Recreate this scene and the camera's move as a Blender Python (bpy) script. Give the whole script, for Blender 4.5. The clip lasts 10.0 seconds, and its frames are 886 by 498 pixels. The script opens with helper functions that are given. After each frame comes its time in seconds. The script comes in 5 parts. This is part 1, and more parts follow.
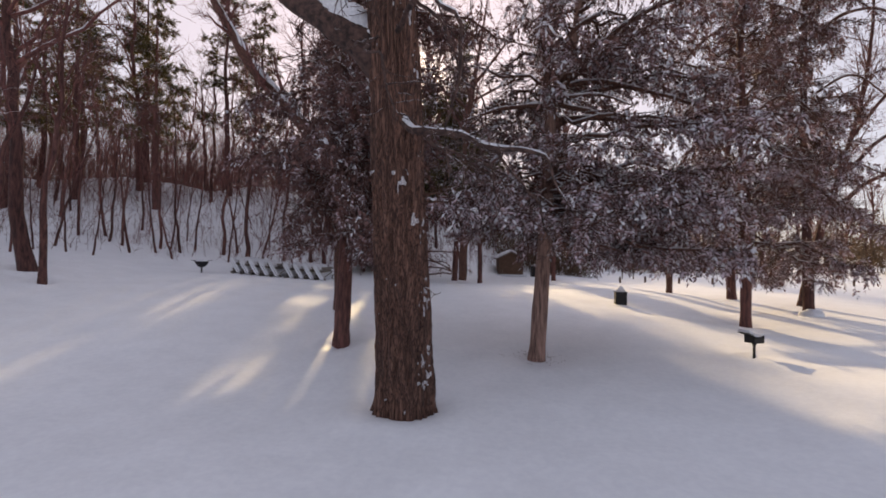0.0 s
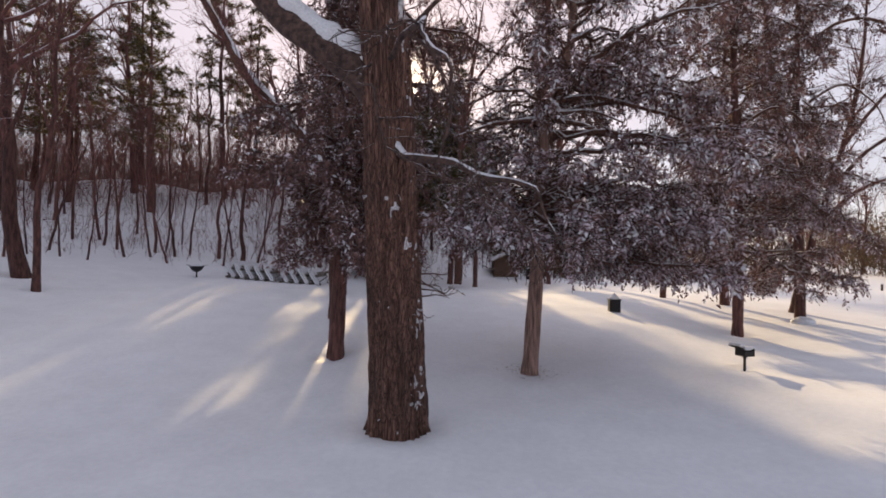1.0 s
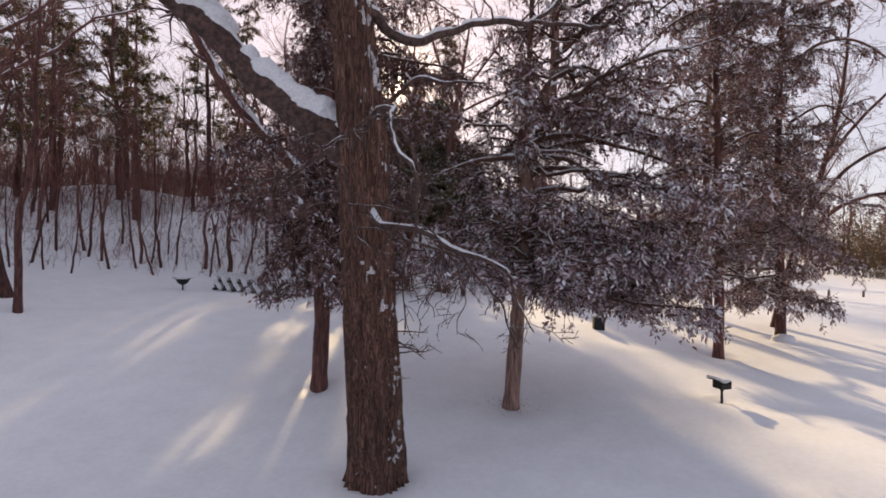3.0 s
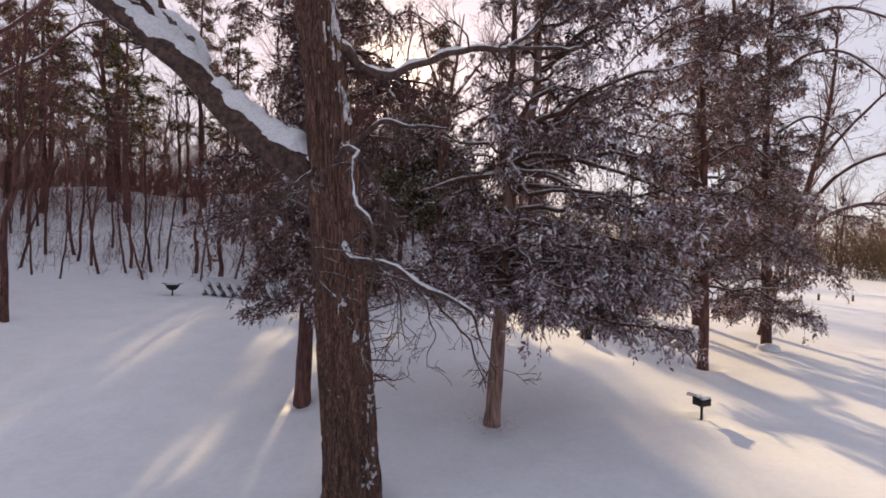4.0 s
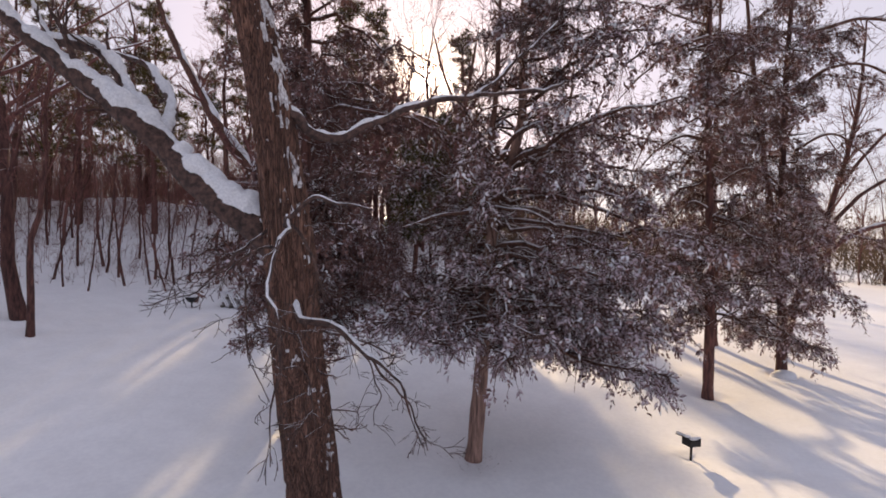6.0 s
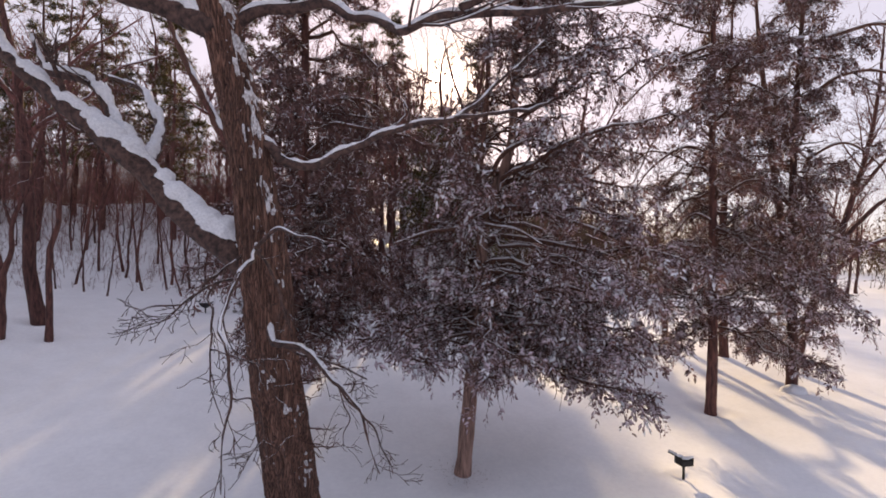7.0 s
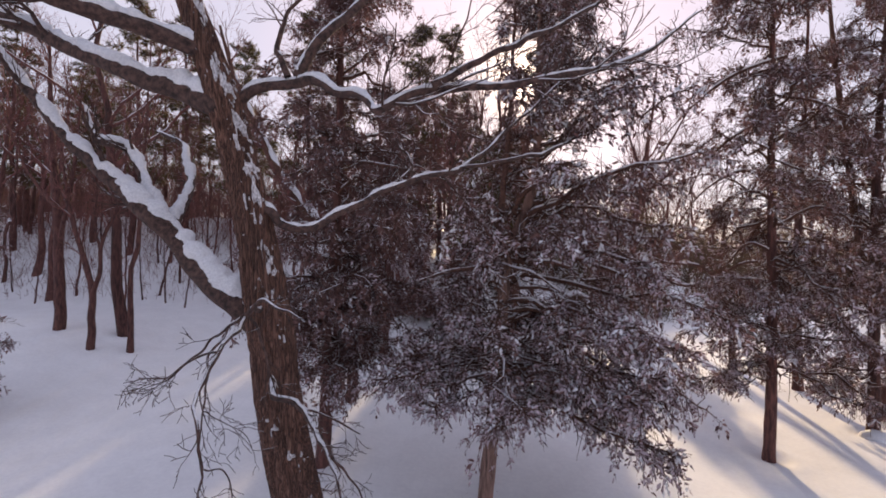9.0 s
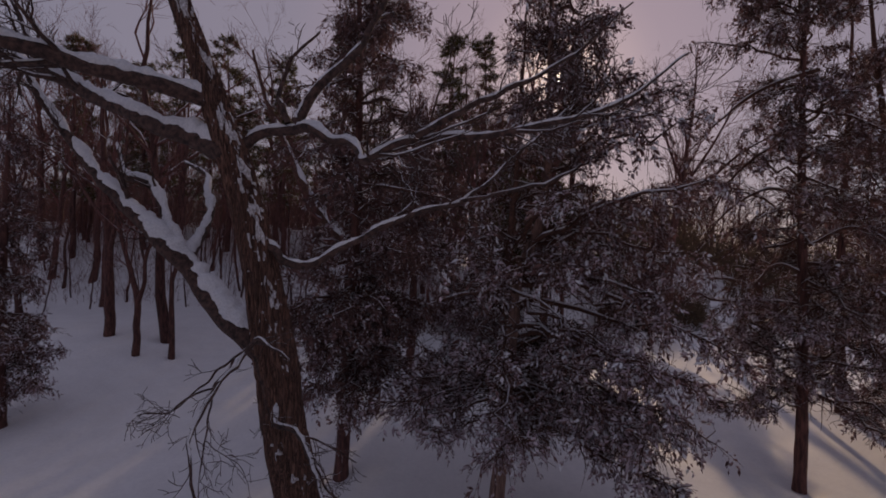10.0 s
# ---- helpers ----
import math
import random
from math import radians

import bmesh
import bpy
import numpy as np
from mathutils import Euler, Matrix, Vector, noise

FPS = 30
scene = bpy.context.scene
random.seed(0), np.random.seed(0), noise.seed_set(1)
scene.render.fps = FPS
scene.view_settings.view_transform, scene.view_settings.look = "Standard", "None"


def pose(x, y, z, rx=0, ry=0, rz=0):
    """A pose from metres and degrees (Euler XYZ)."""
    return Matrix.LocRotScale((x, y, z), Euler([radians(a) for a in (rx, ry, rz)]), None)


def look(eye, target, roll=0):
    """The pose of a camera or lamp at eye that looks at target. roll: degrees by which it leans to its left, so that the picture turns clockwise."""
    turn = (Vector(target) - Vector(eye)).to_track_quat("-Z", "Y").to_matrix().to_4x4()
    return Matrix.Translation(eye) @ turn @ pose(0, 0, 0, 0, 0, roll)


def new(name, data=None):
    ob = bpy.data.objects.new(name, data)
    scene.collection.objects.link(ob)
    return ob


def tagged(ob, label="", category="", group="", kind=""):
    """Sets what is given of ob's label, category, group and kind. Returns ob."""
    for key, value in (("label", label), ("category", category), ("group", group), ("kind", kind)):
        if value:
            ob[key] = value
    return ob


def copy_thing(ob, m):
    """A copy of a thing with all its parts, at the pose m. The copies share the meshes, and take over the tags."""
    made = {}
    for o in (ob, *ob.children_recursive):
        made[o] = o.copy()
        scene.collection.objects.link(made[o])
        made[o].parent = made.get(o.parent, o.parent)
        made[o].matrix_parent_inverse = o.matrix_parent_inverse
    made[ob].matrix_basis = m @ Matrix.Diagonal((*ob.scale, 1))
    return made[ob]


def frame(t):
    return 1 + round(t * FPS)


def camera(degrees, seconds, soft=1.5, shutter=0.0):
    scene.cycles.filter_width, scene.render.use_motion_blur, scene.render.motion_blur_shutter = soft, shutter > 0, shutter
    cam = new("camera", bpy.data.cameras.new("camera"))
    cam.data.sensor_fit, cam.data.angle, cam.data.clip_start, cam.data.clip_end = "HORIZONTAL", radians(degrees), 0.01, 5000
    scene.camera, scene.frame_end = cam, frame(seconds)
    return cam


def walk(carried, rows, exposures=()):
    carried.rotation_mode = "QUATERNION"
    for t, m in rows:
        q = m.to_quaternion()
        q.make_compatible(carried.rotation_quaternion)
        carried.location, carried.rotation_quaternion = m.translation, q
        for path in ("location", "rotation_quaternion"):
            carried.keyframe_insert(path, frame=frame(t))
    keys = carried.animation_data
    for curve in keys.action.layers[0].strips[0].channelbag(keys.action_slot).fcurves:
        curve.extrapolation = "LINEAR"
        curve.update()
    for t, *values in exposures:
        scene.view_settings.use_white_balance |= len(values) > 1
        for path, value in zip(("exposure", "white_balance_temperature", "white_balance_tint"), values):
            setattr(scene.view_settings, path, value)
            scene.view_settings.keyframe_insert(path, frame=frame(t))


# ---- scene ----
cam = camera(84.0, 10.0, 1.75)
PATH = [
    (0, (0.808, 1.105, 2.345), (0.545, 3.087, 2.367), 0.7),
    (0.5, (0.828, 1.07, 2.493), (0.566, 3.053, 2.513), 0.7),
    (1, (0.86, 1.052, 2.683), (0.612, 3.037, 2.697), 0.8),
    (1.5, (0.873, 1.037, 2.881), (0.63, 3.022, 2.89), 0.8),
    (2, (0.893, 1.044, 3.1), (0.656, 3.03, 3.101), 0.9),
    (2.5, (0.952, 1.021, 3.337), (0.726, 3.008, 3.333), 0.8),
    (4, (1.38, 1.029, 4.041), (1.177, 3.019, 4.016), 1.0),
    (4.5, (1.575, 1.04, 4.257), (1.366, 3.029, 4.23), 1.0),
    (5, (1.8, 1.047, 4.465), (1.551, 3.032, 4.436), 1.1),
    (5.5, (2.088, 1.08, 4.657), (1.8, 3.059, 4.626), 1.2),
    (7, (3.086, 1.126, 5.157), (2.67, 3.082, 5.13), 1.4),
    (7.5, (3.361, 1.17, 5.35), (2.91, 3.118, 5.32), 1.6),
    (8, (3.578, 1.262, 5.568), (3.06, 3.193, 5.531), 1.6),
    (8.5, (3.82, 1.341, 5.781), (3.221, 3.249, 5.743), 1.5),
    (9, (4.127, 1.358, 5.967), (3.431, 3.233, 5.942), 1.5),
    (9.5, (4.429, 1.38, 6.208), (3.647, 3.22, 6.182), 1.5),
    (10, (4.79, 1.434, 6.475), (3.943, 3.245, 6.453), 1.6),
]
walk(cam, [(t, look(eye, target, roll)) for t, eye, target, roll in PATH],
     exposures=[(0, 0.62, 7180, 20), (5.0, 0.66, 7180, 22), (7.0, 0.74, 7130, 24), (8.0, 0.81, 7060, 25), (8.6, 0.79, 7000, 25), (9.0, 0.65, 6920, 25), (9.2, 0.47, 6780, 25), (9.4, 0.18, 6720, 26), (9.6, -0.32, 6680, 27), (9.8, -0.70, 6800, 30), (10.0, -1.06, 6900, 35)])

# ---- daylight ----
SUN_AZ, SUN_EL = radians(-11.9), radians(18.3)   # from +y towards +x
world = bpy.data.worlds.new("winter_sky")
scene.world = world
world.use_nodes = True
wn = world.node_tree
sky = wn.nodes.new("ShaderNodeTexSky")
sky.sky_type = "NISHITA"
sky.sun_disc = False
sky.sun_elevation, sky.sun_rotation = SUN_EL, SUN_AZ
sky.air_density, sky.dust_density, sky.ozone_density = 1.0, 0.25, 1.0
wn.nodes["Background"].inputs["Strength"].default_value = 0.022
wn.links.new(sky.outputs["Color"], wn.nodes["Background"].inputs["Color"])
veil = wn.nodes.new("ShaderNodeBackground")     # pale layer added over the whole sky, also lifts the shade
veil.inputs["Strength"].default_value = 0.52
where = wn.nodes.new("ShaderNodeTexCoord")       # whiter and warmer towards the sun, blue away from it
towards = wn.nodes.new("ShaderNodeVectorMath")
towards.operation = "DOT_PRODUCT"
towards.inputs[1].default_value = (math.sin(SUN_AZ) * math.cos(SUN_EL), math.cos(SUN_AZ) * math.cos(SUN_EL), math.sin(SUN_EL))
wn.links.new(where.outputs["Generated"], towards.inputs[0])
tone = wn.nodes.new("ShaderNodeValToRGB")
tone.color_ramp.interpolation = "EASE"
tone.color_ramp.elements[0].position, tone.color_ramp.elements[0].color = 0.40, (0.540, 0.625, 0.780, 1)
tone.color_ramp.elements[1].position, tone.color_ramp.elements[1].color = 0.86, (0.74, 0.750, 0.850, 1)
tone.color_ramp.elements.new(0.935).color = (0.89, 0.83, 0.905, 1)
tone.color_ramp.elements.new(0.985).color = (1.04, 0.915, 0.965, 1)
# these last stops put the glare round the sun into the sky colour
tone.color_ramp.elements.new(0.996).color = (1.32, 1.14, 1.10, 1)
tone.color_ramp.elements.new(1.0).color = (4.5, 3.8, 3.0, 1)
wn.links.new(towards.outputs["Value"], tone.inputs["Fac"])
wn.links.new(tone.outputs["Color"], veil.inputs["Color"])
both = wn.nodes.new("ShaderNodeAddShader")
wn.links.new(wn.nodes["Background"].outputs[0], both.inputs[0])
wn.links.new(veil.outputs[0], both.inputs[1])
hot = wn.nodes.new("ShaderNodeMath")             # the sun itself, widened for the glare round it
hot.operation = "POWER"
hot.use_clamp = True
hot.inputs[1].default_value = 4500.0
wn.links.new(towards.outputs["Value"], hot.inputs[0])
gain = wn.nodes.new("ShaderNodeMath")
gain.operation = "MULTIPLY"
gain.inputs[1].default_value = 14.0
wn.links.new(hot.outputs[0], gain.inputs[0])
orb = wn.nodes.new("ShaderNodeBackground")
orb.inputs["Color"].default_value = (1.0, 0.86, 0.62, 1)
wn.links.new(gain.outputs[0], orb.inputs["Strength"])
all_sky = wn.nodes.new("ShaderNodeAddShader")
wn.links.new(both.outputs[0], all_sky.inputs[0])
wn.links.new(orb.outputs[0], all_sky.inputs[1])
wn.links.new(all_sky.outputs[0], wn.nodes["World Output"].inputs["Surface"])
sun_data = bpy.data.lights.new("sun", "SUN")
sun_data.energy, sun_data.angle, sun_data.color = 3.7, radians(1.1), (1.0, 0.82, 0.48)
sun = new("sun", sun_data)
SUN_WAY = Vector((math.sin(SUN_AZ) * math.cos(SUN_EL), math.cos(SUN_AZ) * math.cos(SUN_EL), math.sin(SUN_EL)))
sun.matrix_world = look(SUN_WAY * 60, (0, 0, 0))

# ---- materials ----


def material(name, base, rough=0.8, metal=0.0):
    m = bpy.data.materials.new(name)
    m.use_nodes = True
    b = m.node_tree.nodes["Principled BSDF"]
    b.inputs["Base Color"].default_value = (*base, 1)
    b.inputs["Roughness"].default_value = rough
    b.inputs["Metallic"].default_value = metal
    return m, m.node_tree, b


def varied(name, low, high, scale=(4, 4, 4), rough=0.85, bump=0.3, dist=0.01, detail=6.0, spots=0.5, metal=0.0, rand=0.0):
    """A grained surface: noise of a real-world size between two colours, with large stains and relief."""
    m, nt, b = material(name, low, rough, metal)
    co = nt.nodes.new("ShaderNodeTexCoord")
    mp = nt.nodes.new("ShaderNodeMapping")
    mp.inputs["Scale"].default_value = scale
    nt.links.new(co.outputs["Object"], mp.inputs["Vector"])
    n1 = nt.nodes.new("ShaderNodeTexNoise")
    n1.inputs["Scale"].default_value, n1.inputs["Detail"].default_value, n1.inputs["Roughness"].default_value = 1.0, detail, 0.65
    nt.links.new(mp.outputs["Vector"], n1.inputs["Vector"])
    n2 = nt.nodes.new("ShaderNodeTexNoise")
    n2.inputs["Scale"].default_value, n2.inputs["Detail"].default_value = 1.3, 3.0
    nt.links.new(co.outputs["Object"], n2.inputs["Vector"])
    ramp = nt.nodes.new("ShaderNodeValToRGB")
    ramp.color_ramp.elements[0].position, ramp.color_ramp.elements[1].position = 0.36, 0.64
    ramp.color_ramp.elements[0].color, ramp.color_ramp.elements[1].color = (*low, 1), (*high, 1)
    nt.links.new(n1.outputs["Fac"], ramp.inputs["Fac"])
    mul = nt.nodes.new("ShaderNodeMixRGB")
    mul.blend_type = "MULTIPLY"
    mul.inputs["Fac"].default_value = spots
    grey = nt.nodes.new("ShaderNodeMapRange")
    grey.inputs["From Min"].default_value, grey.inputs["From Max"].default_value = 0.3, 0.7
    grey.inputs["To Min"].default_value, grey.inputs["To Max"].default_value = 0.55, 1.15
    nt.links.new(n2.outputs["Fac"], grey.inputs["Value"])
    nt.links.new(ramp.outputs["Color"], mul.inputs["Color1"])
    nt.links.new(grey.outputs["Result"], mul.inputs["Color2"])
    last = mul.outputs["Color"]
    if rand:
        info = nt.nodes.new("ShaderNodeObjectInfo")
        r = nt.nodes.new("ShaderNodeMapRange")
        r.inputs["To Min"].default_value, r.inputs["To Max"].default_value = 1 - rand, 1 + rand
        nt.links.new(info.outputs["Random"], r.inputs["Value"])
        mm = nt.nodes.new("ShaderNodeMixRGB")
        mm.blend_type, mm.inputs["Fac"].default_value = "MULTIPLY", 1.0
        nt.links.new(last, mm.inputs["Color1"])
        nt.links.new(r.outputs["Result"], mm.inputs["Color2"])
        last = mm.outputs["Color"]
    nt.links.new(last, b.inputs["Base Color"])
    bp = nt.nodes.new("ShaderNodeBump")
    bp.inputs["Strength"].default_value, bp.inputs["Distance"].default_value = bump, dist
    nt.links.new(n1.outputs["Fac"], bp.inputs["Height"])
    nt.links.new(bp.outputs["Normal"], b.inputs["Normal"])
    return m


def furrowed(name, dark, mid, light, scale):
    """Bark with a net of dark furrows between lighter ridges, stained in larger patches."""
    m, nt, b = material(name, mid, 0.92)
    co = nt.nodes.new("ShaderNodeTexCoord")
    mp = nt.nodes.new("ShaderNodeMapping")
    mp.inputs["Scale"].default_value = scale
    nt.links.new(co.outputs["Object"], mp.inputs["Vector"])
    n1 = nt.nodes.new("ShaderNodeTexNoise")
    n1.inputs["Scale"].default_value, n1.inputs["Detail"].default_value, n1.inputs["Roughness"].default_value, n1.inputs["Distortion"].default_value = 1.0, 3.0, 0.55, 0.6
    nt.links.new(mp.outputs["Vector"], n1.inputs["Vector"])
    gap = nt.nodes.new("ShaderNodeMath")
    gap.operation = "SUBTRACT"
    gap.inputs[1].default_value = 0.5
    nt.links.new(n1.outputs["Fac"], gap.inputs[0])
    size = nt.nodes.new("ShaderNodeMath")
    size.operation = "ABSOLUTE"
    nt.links.new(gap.outputs[0], size.inputs[0])
    ramp = nt.nodes.new("ShaderNodeValToRGB")
    # the darkest stop puts the shade down in the furrows into the colour
    ramp.color_ramp.elements[0].position, ramp.color_ramp.elements[0].color = 0.0, (*dark, 1)
    ramp.color_ramp.elements[1].position, ramp.color_ramp.elements[1].color = 0.20, (*light, 1)
    ramp.color_ramp.elements.new(0.045).color = (*mid, 1)
    nt.links.new(size.outputs[0], ramp.inputs["Fac"])
    fine = nt.nodes.new("ShaderNodeTexNoise")
    fine.inputs["Scale"].default_value, fine.inputs["Detail"].default_value = 1.7, 8.0
    nt.links.new(co.outputs["Object"], fine.inputs["Vector"])
    grey = nt.nodes.new("ShaderNodeMapRange")
    grey.inputs["From Min"].default_value, grey.inputs["From Max"].default_value = 0.3, 0.7
    grey.inputs["To Min"].default_value, grey.inputs["To Max"].default_value = 0.6, 1.2
    nt.links.new(fine.outputs["Fac"], grey.inputs["Value"])
    mul = nt.nodes.new("ShaderNodeMixRGB")
    mul.blend_type, mul.inputs["Fac"].default_value = "MULTIPLY", 0.8
    nt.links.new(ramp.outputs["Color"], mul.inputs["Color1"])
    nt.links.new(grey.outputs["Result"], mul.inputs["Color2"])
    nt.links.new(mul.outputs["Color"], b.inputs["Base Color"])
    bp = nt.nodes.new("ShaderNodeBump")
    bp.inputs["Strength"].default_value, bp.inputs["Distance"].default_value = 1.0, 0.15
    nt.links.new(size.outputs[0], bp.inputs["Height"])
    nt.links.new(bp.outputs["Normal"], b.inputs["Normal"])
    return m


def leafy(name, low, high, through_light=0.25):
    """Needle sprays: each spray has its own shade, and a little light comes through."""
    m, nt, b = material(name, low, 0.75)
    geo = nt.nodes.new("ShaderNodeNewGeometry")
    ramp = nt.nodes.new("ShaderNodeValToRGB")
    ramp.color_ramp.elements[0].color, ramp.color_ramp.elements[1].color = (*low, 1), (*high, 1)
    nt.links.new(geo.outputs["Random Per Island"], ramp.inputs["Fac"])
    nt.links.new(ramp.outputs["Color"], b.inputs["Base Color"])
    tr = nt.nodes.new("ShaderNodeBsdfTranslucent")
    nt.links.new(ramp.outputs["Color"], tr.inputs["Color"])
    mix = nt.nodes.new("ShaderNodeMixShader")
    mix.inputs["Fac"].default_value = through_light
    nt.links.new(b.outputs["BSDF"], mix.inputs[1])
    nt.links.new(tr.outputs["BSDF"], mix.inputs[2])
    nt.links.new(mix.outputs["Shader"], nt.nodes["Material Output"].inputs["Surface"])
    return m


SNOW = varied("snow", (0.80, 0.80, 0.83), (0.86, 0.86, 0.88), (9, 9, 9), 0.6, 0.25, 0.02, 8, 0.12)
SNOW_TREE = varied("clinging_snow", (0.62, 0.62, 0.66), (0.82, 0.82, 0.85), (32, 32, 32), 0.7, 0.7, 0.02, 6, 0.25)
SNOW_BARK = varied("snow_in_bark", (0.24, 0.195, 0.19), (0.80, 0.79, 0.82), (38, 38, 26), 0.8, 0.9, 0.02, 6, 0.15)
BARK_OAK = furrowed("oak_bark", (0.026, 0.011, 0.008), (0.140, 0.064, 0.045), (0.285, 0.148, 0.105), (25, 25, 0.95))
BARK_LIMB = varied("limb_bark", (0.024, 0.010, 0.008), (0.185, 0.083, 0.058), (26, 26, 26), 0.92, 1.0, 0.02, 6, 0.4)
BARK_BOUGH = varied("oak_limb_bark", (0.022, 0.012, 0.010), (0.125, 0.068, 0.056), (13, 13, 13), 0.92, 1.0, 0.02, 6, 0.4)
BARK_CEDAR = varied("cedar_bark", (0.085, 0.048, 0.040), (0.39, 0.228, 0.182), (18, 18, 1.6), 0.9, 0.7, 0.02, 7, 0.5)
BARK_WOODS = varied("woods_bark", (0.045, 0.018, 0.016), (0.165, 0.068, 0.056), (14, 14, 2.5), 0.92, 0.5, 0.02, 4, 0.4, rand=0.3)
TWIG = varied("twig_bark", (0.098, 0.036, 0.033), (0.245, 0.098, 0.084), (9, 9, 9), 0.9, 0.2, 0.01, 3, 0.4, rand=0.25)
LEAF_CEDAR = leafy("cedar_sprays", (0.078, 0.040, 0.038), (0.275, 0.146, 0.132), 0.22)
LEAF_FROST = leafy("frosted_sprays", (0.31, 0.232, 0.25), (0.72, 0.615, 0.67), 0.28)
LEAF_PINE = leafy("pine_needles", (0.045, 0.038, 0.014), (0.16, 0.125, 0.04), 0.35)
LEAF_DRY = leafy("dry_brush", (0.07, 0.045, 0.03), (0.19, 0.12, 0.07), 0.3)
BLACK_IRON = varied("black_iron", (0.012, 0.012, 0.014), (0.035, 0.032, 0.032), (30, 30, 30), 0.6, 0.3, 0.003, 4, 0.4, metal=0.5)
SHED_WOOD = varied("brown_boards", (0.075, 0.040, 0.026), (0.15, 0.085, 0.055), (3, 3, 20), 0.85, 0.4, 0.01, 5, 0.4)
GREY_WOOD = varied("grey_wood", (0.13, 0.11, 0.10), (0.26, 0.22, 0.19), (4, 4, 25), 0.9, 0.4, 0.01, 5, 0.4)

# ---- building helpers ----
rng = np.random.default_rng(7)


def fade(a, b, v):
    u = np.clip((np.asarray(v, float) - a) / (b - a), 0, 1)
    return u * u * (3 - 2 * u)


def grain(p, seed=0):
    """Smooth value noise in -1..1 for an array of places."""
    p = np.asarray(p, float)
    i = np.floor(p).astype(np.int64)
    f = p - i
    f = f * f * (3 - 2 * f)
    total = 0.0
    for dx in (0, 1):
        for dy in (0, 1):
            for dz in (0, 1):
                h = (i[..., 0] + dx) * 374761393 + (i[..., 1] + dy) * 668265263 + (i[..., 2] + dz) * 2147483647 + seed * 974634777
                h = (h ^ (h >> 13)) * 1274126177 & 0x7FFFFFFF
                h = (h ^ (h >> 16)) & 0xFFFF
                w = (f[..., 0] if dx else 1 - f[..., 0]) * (f[..., 1] if dy else 1 - f[..., 1]) * (f[..., 2] if dz else 1 - f[..., 2])
                total = total + w * (h / 32767.5 - 1)
    return total


class Shape:
    """Collects vertices and faces for one mesh."""

    def __init__(self):
        self.v, self.f, self.m, self.n = [], {3: [], 4: []}, {3: [], 4: []}, 0

    def add(self, verts, faces, mat=0):
        verts, faces = np.asarray(verts, float).reshape(-1, 3), np.asarray(faces, np.int64)
        k = faces.shape[1]
        self.v.append(verts)
        self.f[k].append(faces + self.n)
        self.m[k].append(np.broadcast_to(np.asarray(mat), (len(faces),)))
        self.n += len(verts)
        return self

    def mesh(self, name, mats, smooth=True):
        me = bpy.data.meshes.new(name)
        v = np.concatenate(self.v)
        me.vertices.add(len(v))
        me.vertices.foreach_set("co", v.ravel().astype(np.float32))
        idx, start, mi, at = [], [], [], 0
        for k in (3, 4):
            if self.f[k]:
                f = np.concatenate(self.f[k])
                idx.append(f.ravel())
                start.append(at + np.arange(len(f)) * k)
                mi.append(np.concatenate(self.m[k]))
                at += f.size
        idx, start, mi = np.concatenate(idx), np.concatenate(start), np.concatenate(mi)
        me.loops.add(len(idx))
        me.loops.foreach_set("vertex_index", idx.astype(np.int32))
        me.polygons.add(len(start))
        me.polygons.foreach_set("loop_start", start.astype(np.int32))
        me.polygons.foreach_set("material_index", mi.astype(np.int32))
        me.polygons.foreach_set("use_smooth", np.full(len(start), smooth))
        for m in mats:
            me.materials.append(m)
        me.update(calc_edges=True)
        me.validate()
        return me


def tubes(P, R, sides=5, wobble=0.0, cap=True):
    """Tubes along many polylines at once. P: n x k x 3, R: n x k."""
    P, R = np.asarray(P, float), np.asarray(R, float)
    n, k = R.shape
    d = np.gradient(P, axis=1)
    d /= np.linalg.norm(d, axis=2, keepdims=True) + 1e-9
    ref = np.where(np.abs(d[..., 2:3]) > 0.9, np.array([1.0, 0.13, 0]), np.array([0, 0.0, 1.0]))
    ref = np.broadcast_to(np.where(np.abs(d.mean(1, keepdims=True)[..., 2:3]) > 0.8, np.array([1.0, 0.13, 0]), np.array([0.05, 0.02, 1.0])), d.shape)
    a = np.cross(d, ref)
    a /= np.linalg.norm(a, axis=2, keepdims=True) + 1e-9
    b = np.cross(a, d)
    ang = np.arange(sides) * 2 * np.pi / sides
    ring = a[:, :, None] * np.cos(ang)[None, None, :, None] + b[:, :, None] * np.sin(ang)[None, None, :, None]
    rr = R[:, :, None, None]
    if wobble:
        rr = rr * (1 + wobble * grain(P[:, :, None] * 3 + ring * 1.2, 3)[..., None])
    V = P[:, :, None] + ring * rr
    base = (np.arange(n) * k * sides)[:, None, None]
    i, j = np.arange(k - 1)[None, :, None], np.arange(sides)[None, None, :]
    j2 = (j + 1) % sides
    F = np.stack([base + i * sides + j, base + i * sides + j2, base + (i + 1) * sides + j2, base + (i + 1) * sides + j], -1).reshape(-1, 4)
    return V.reshape(-1, 3), F


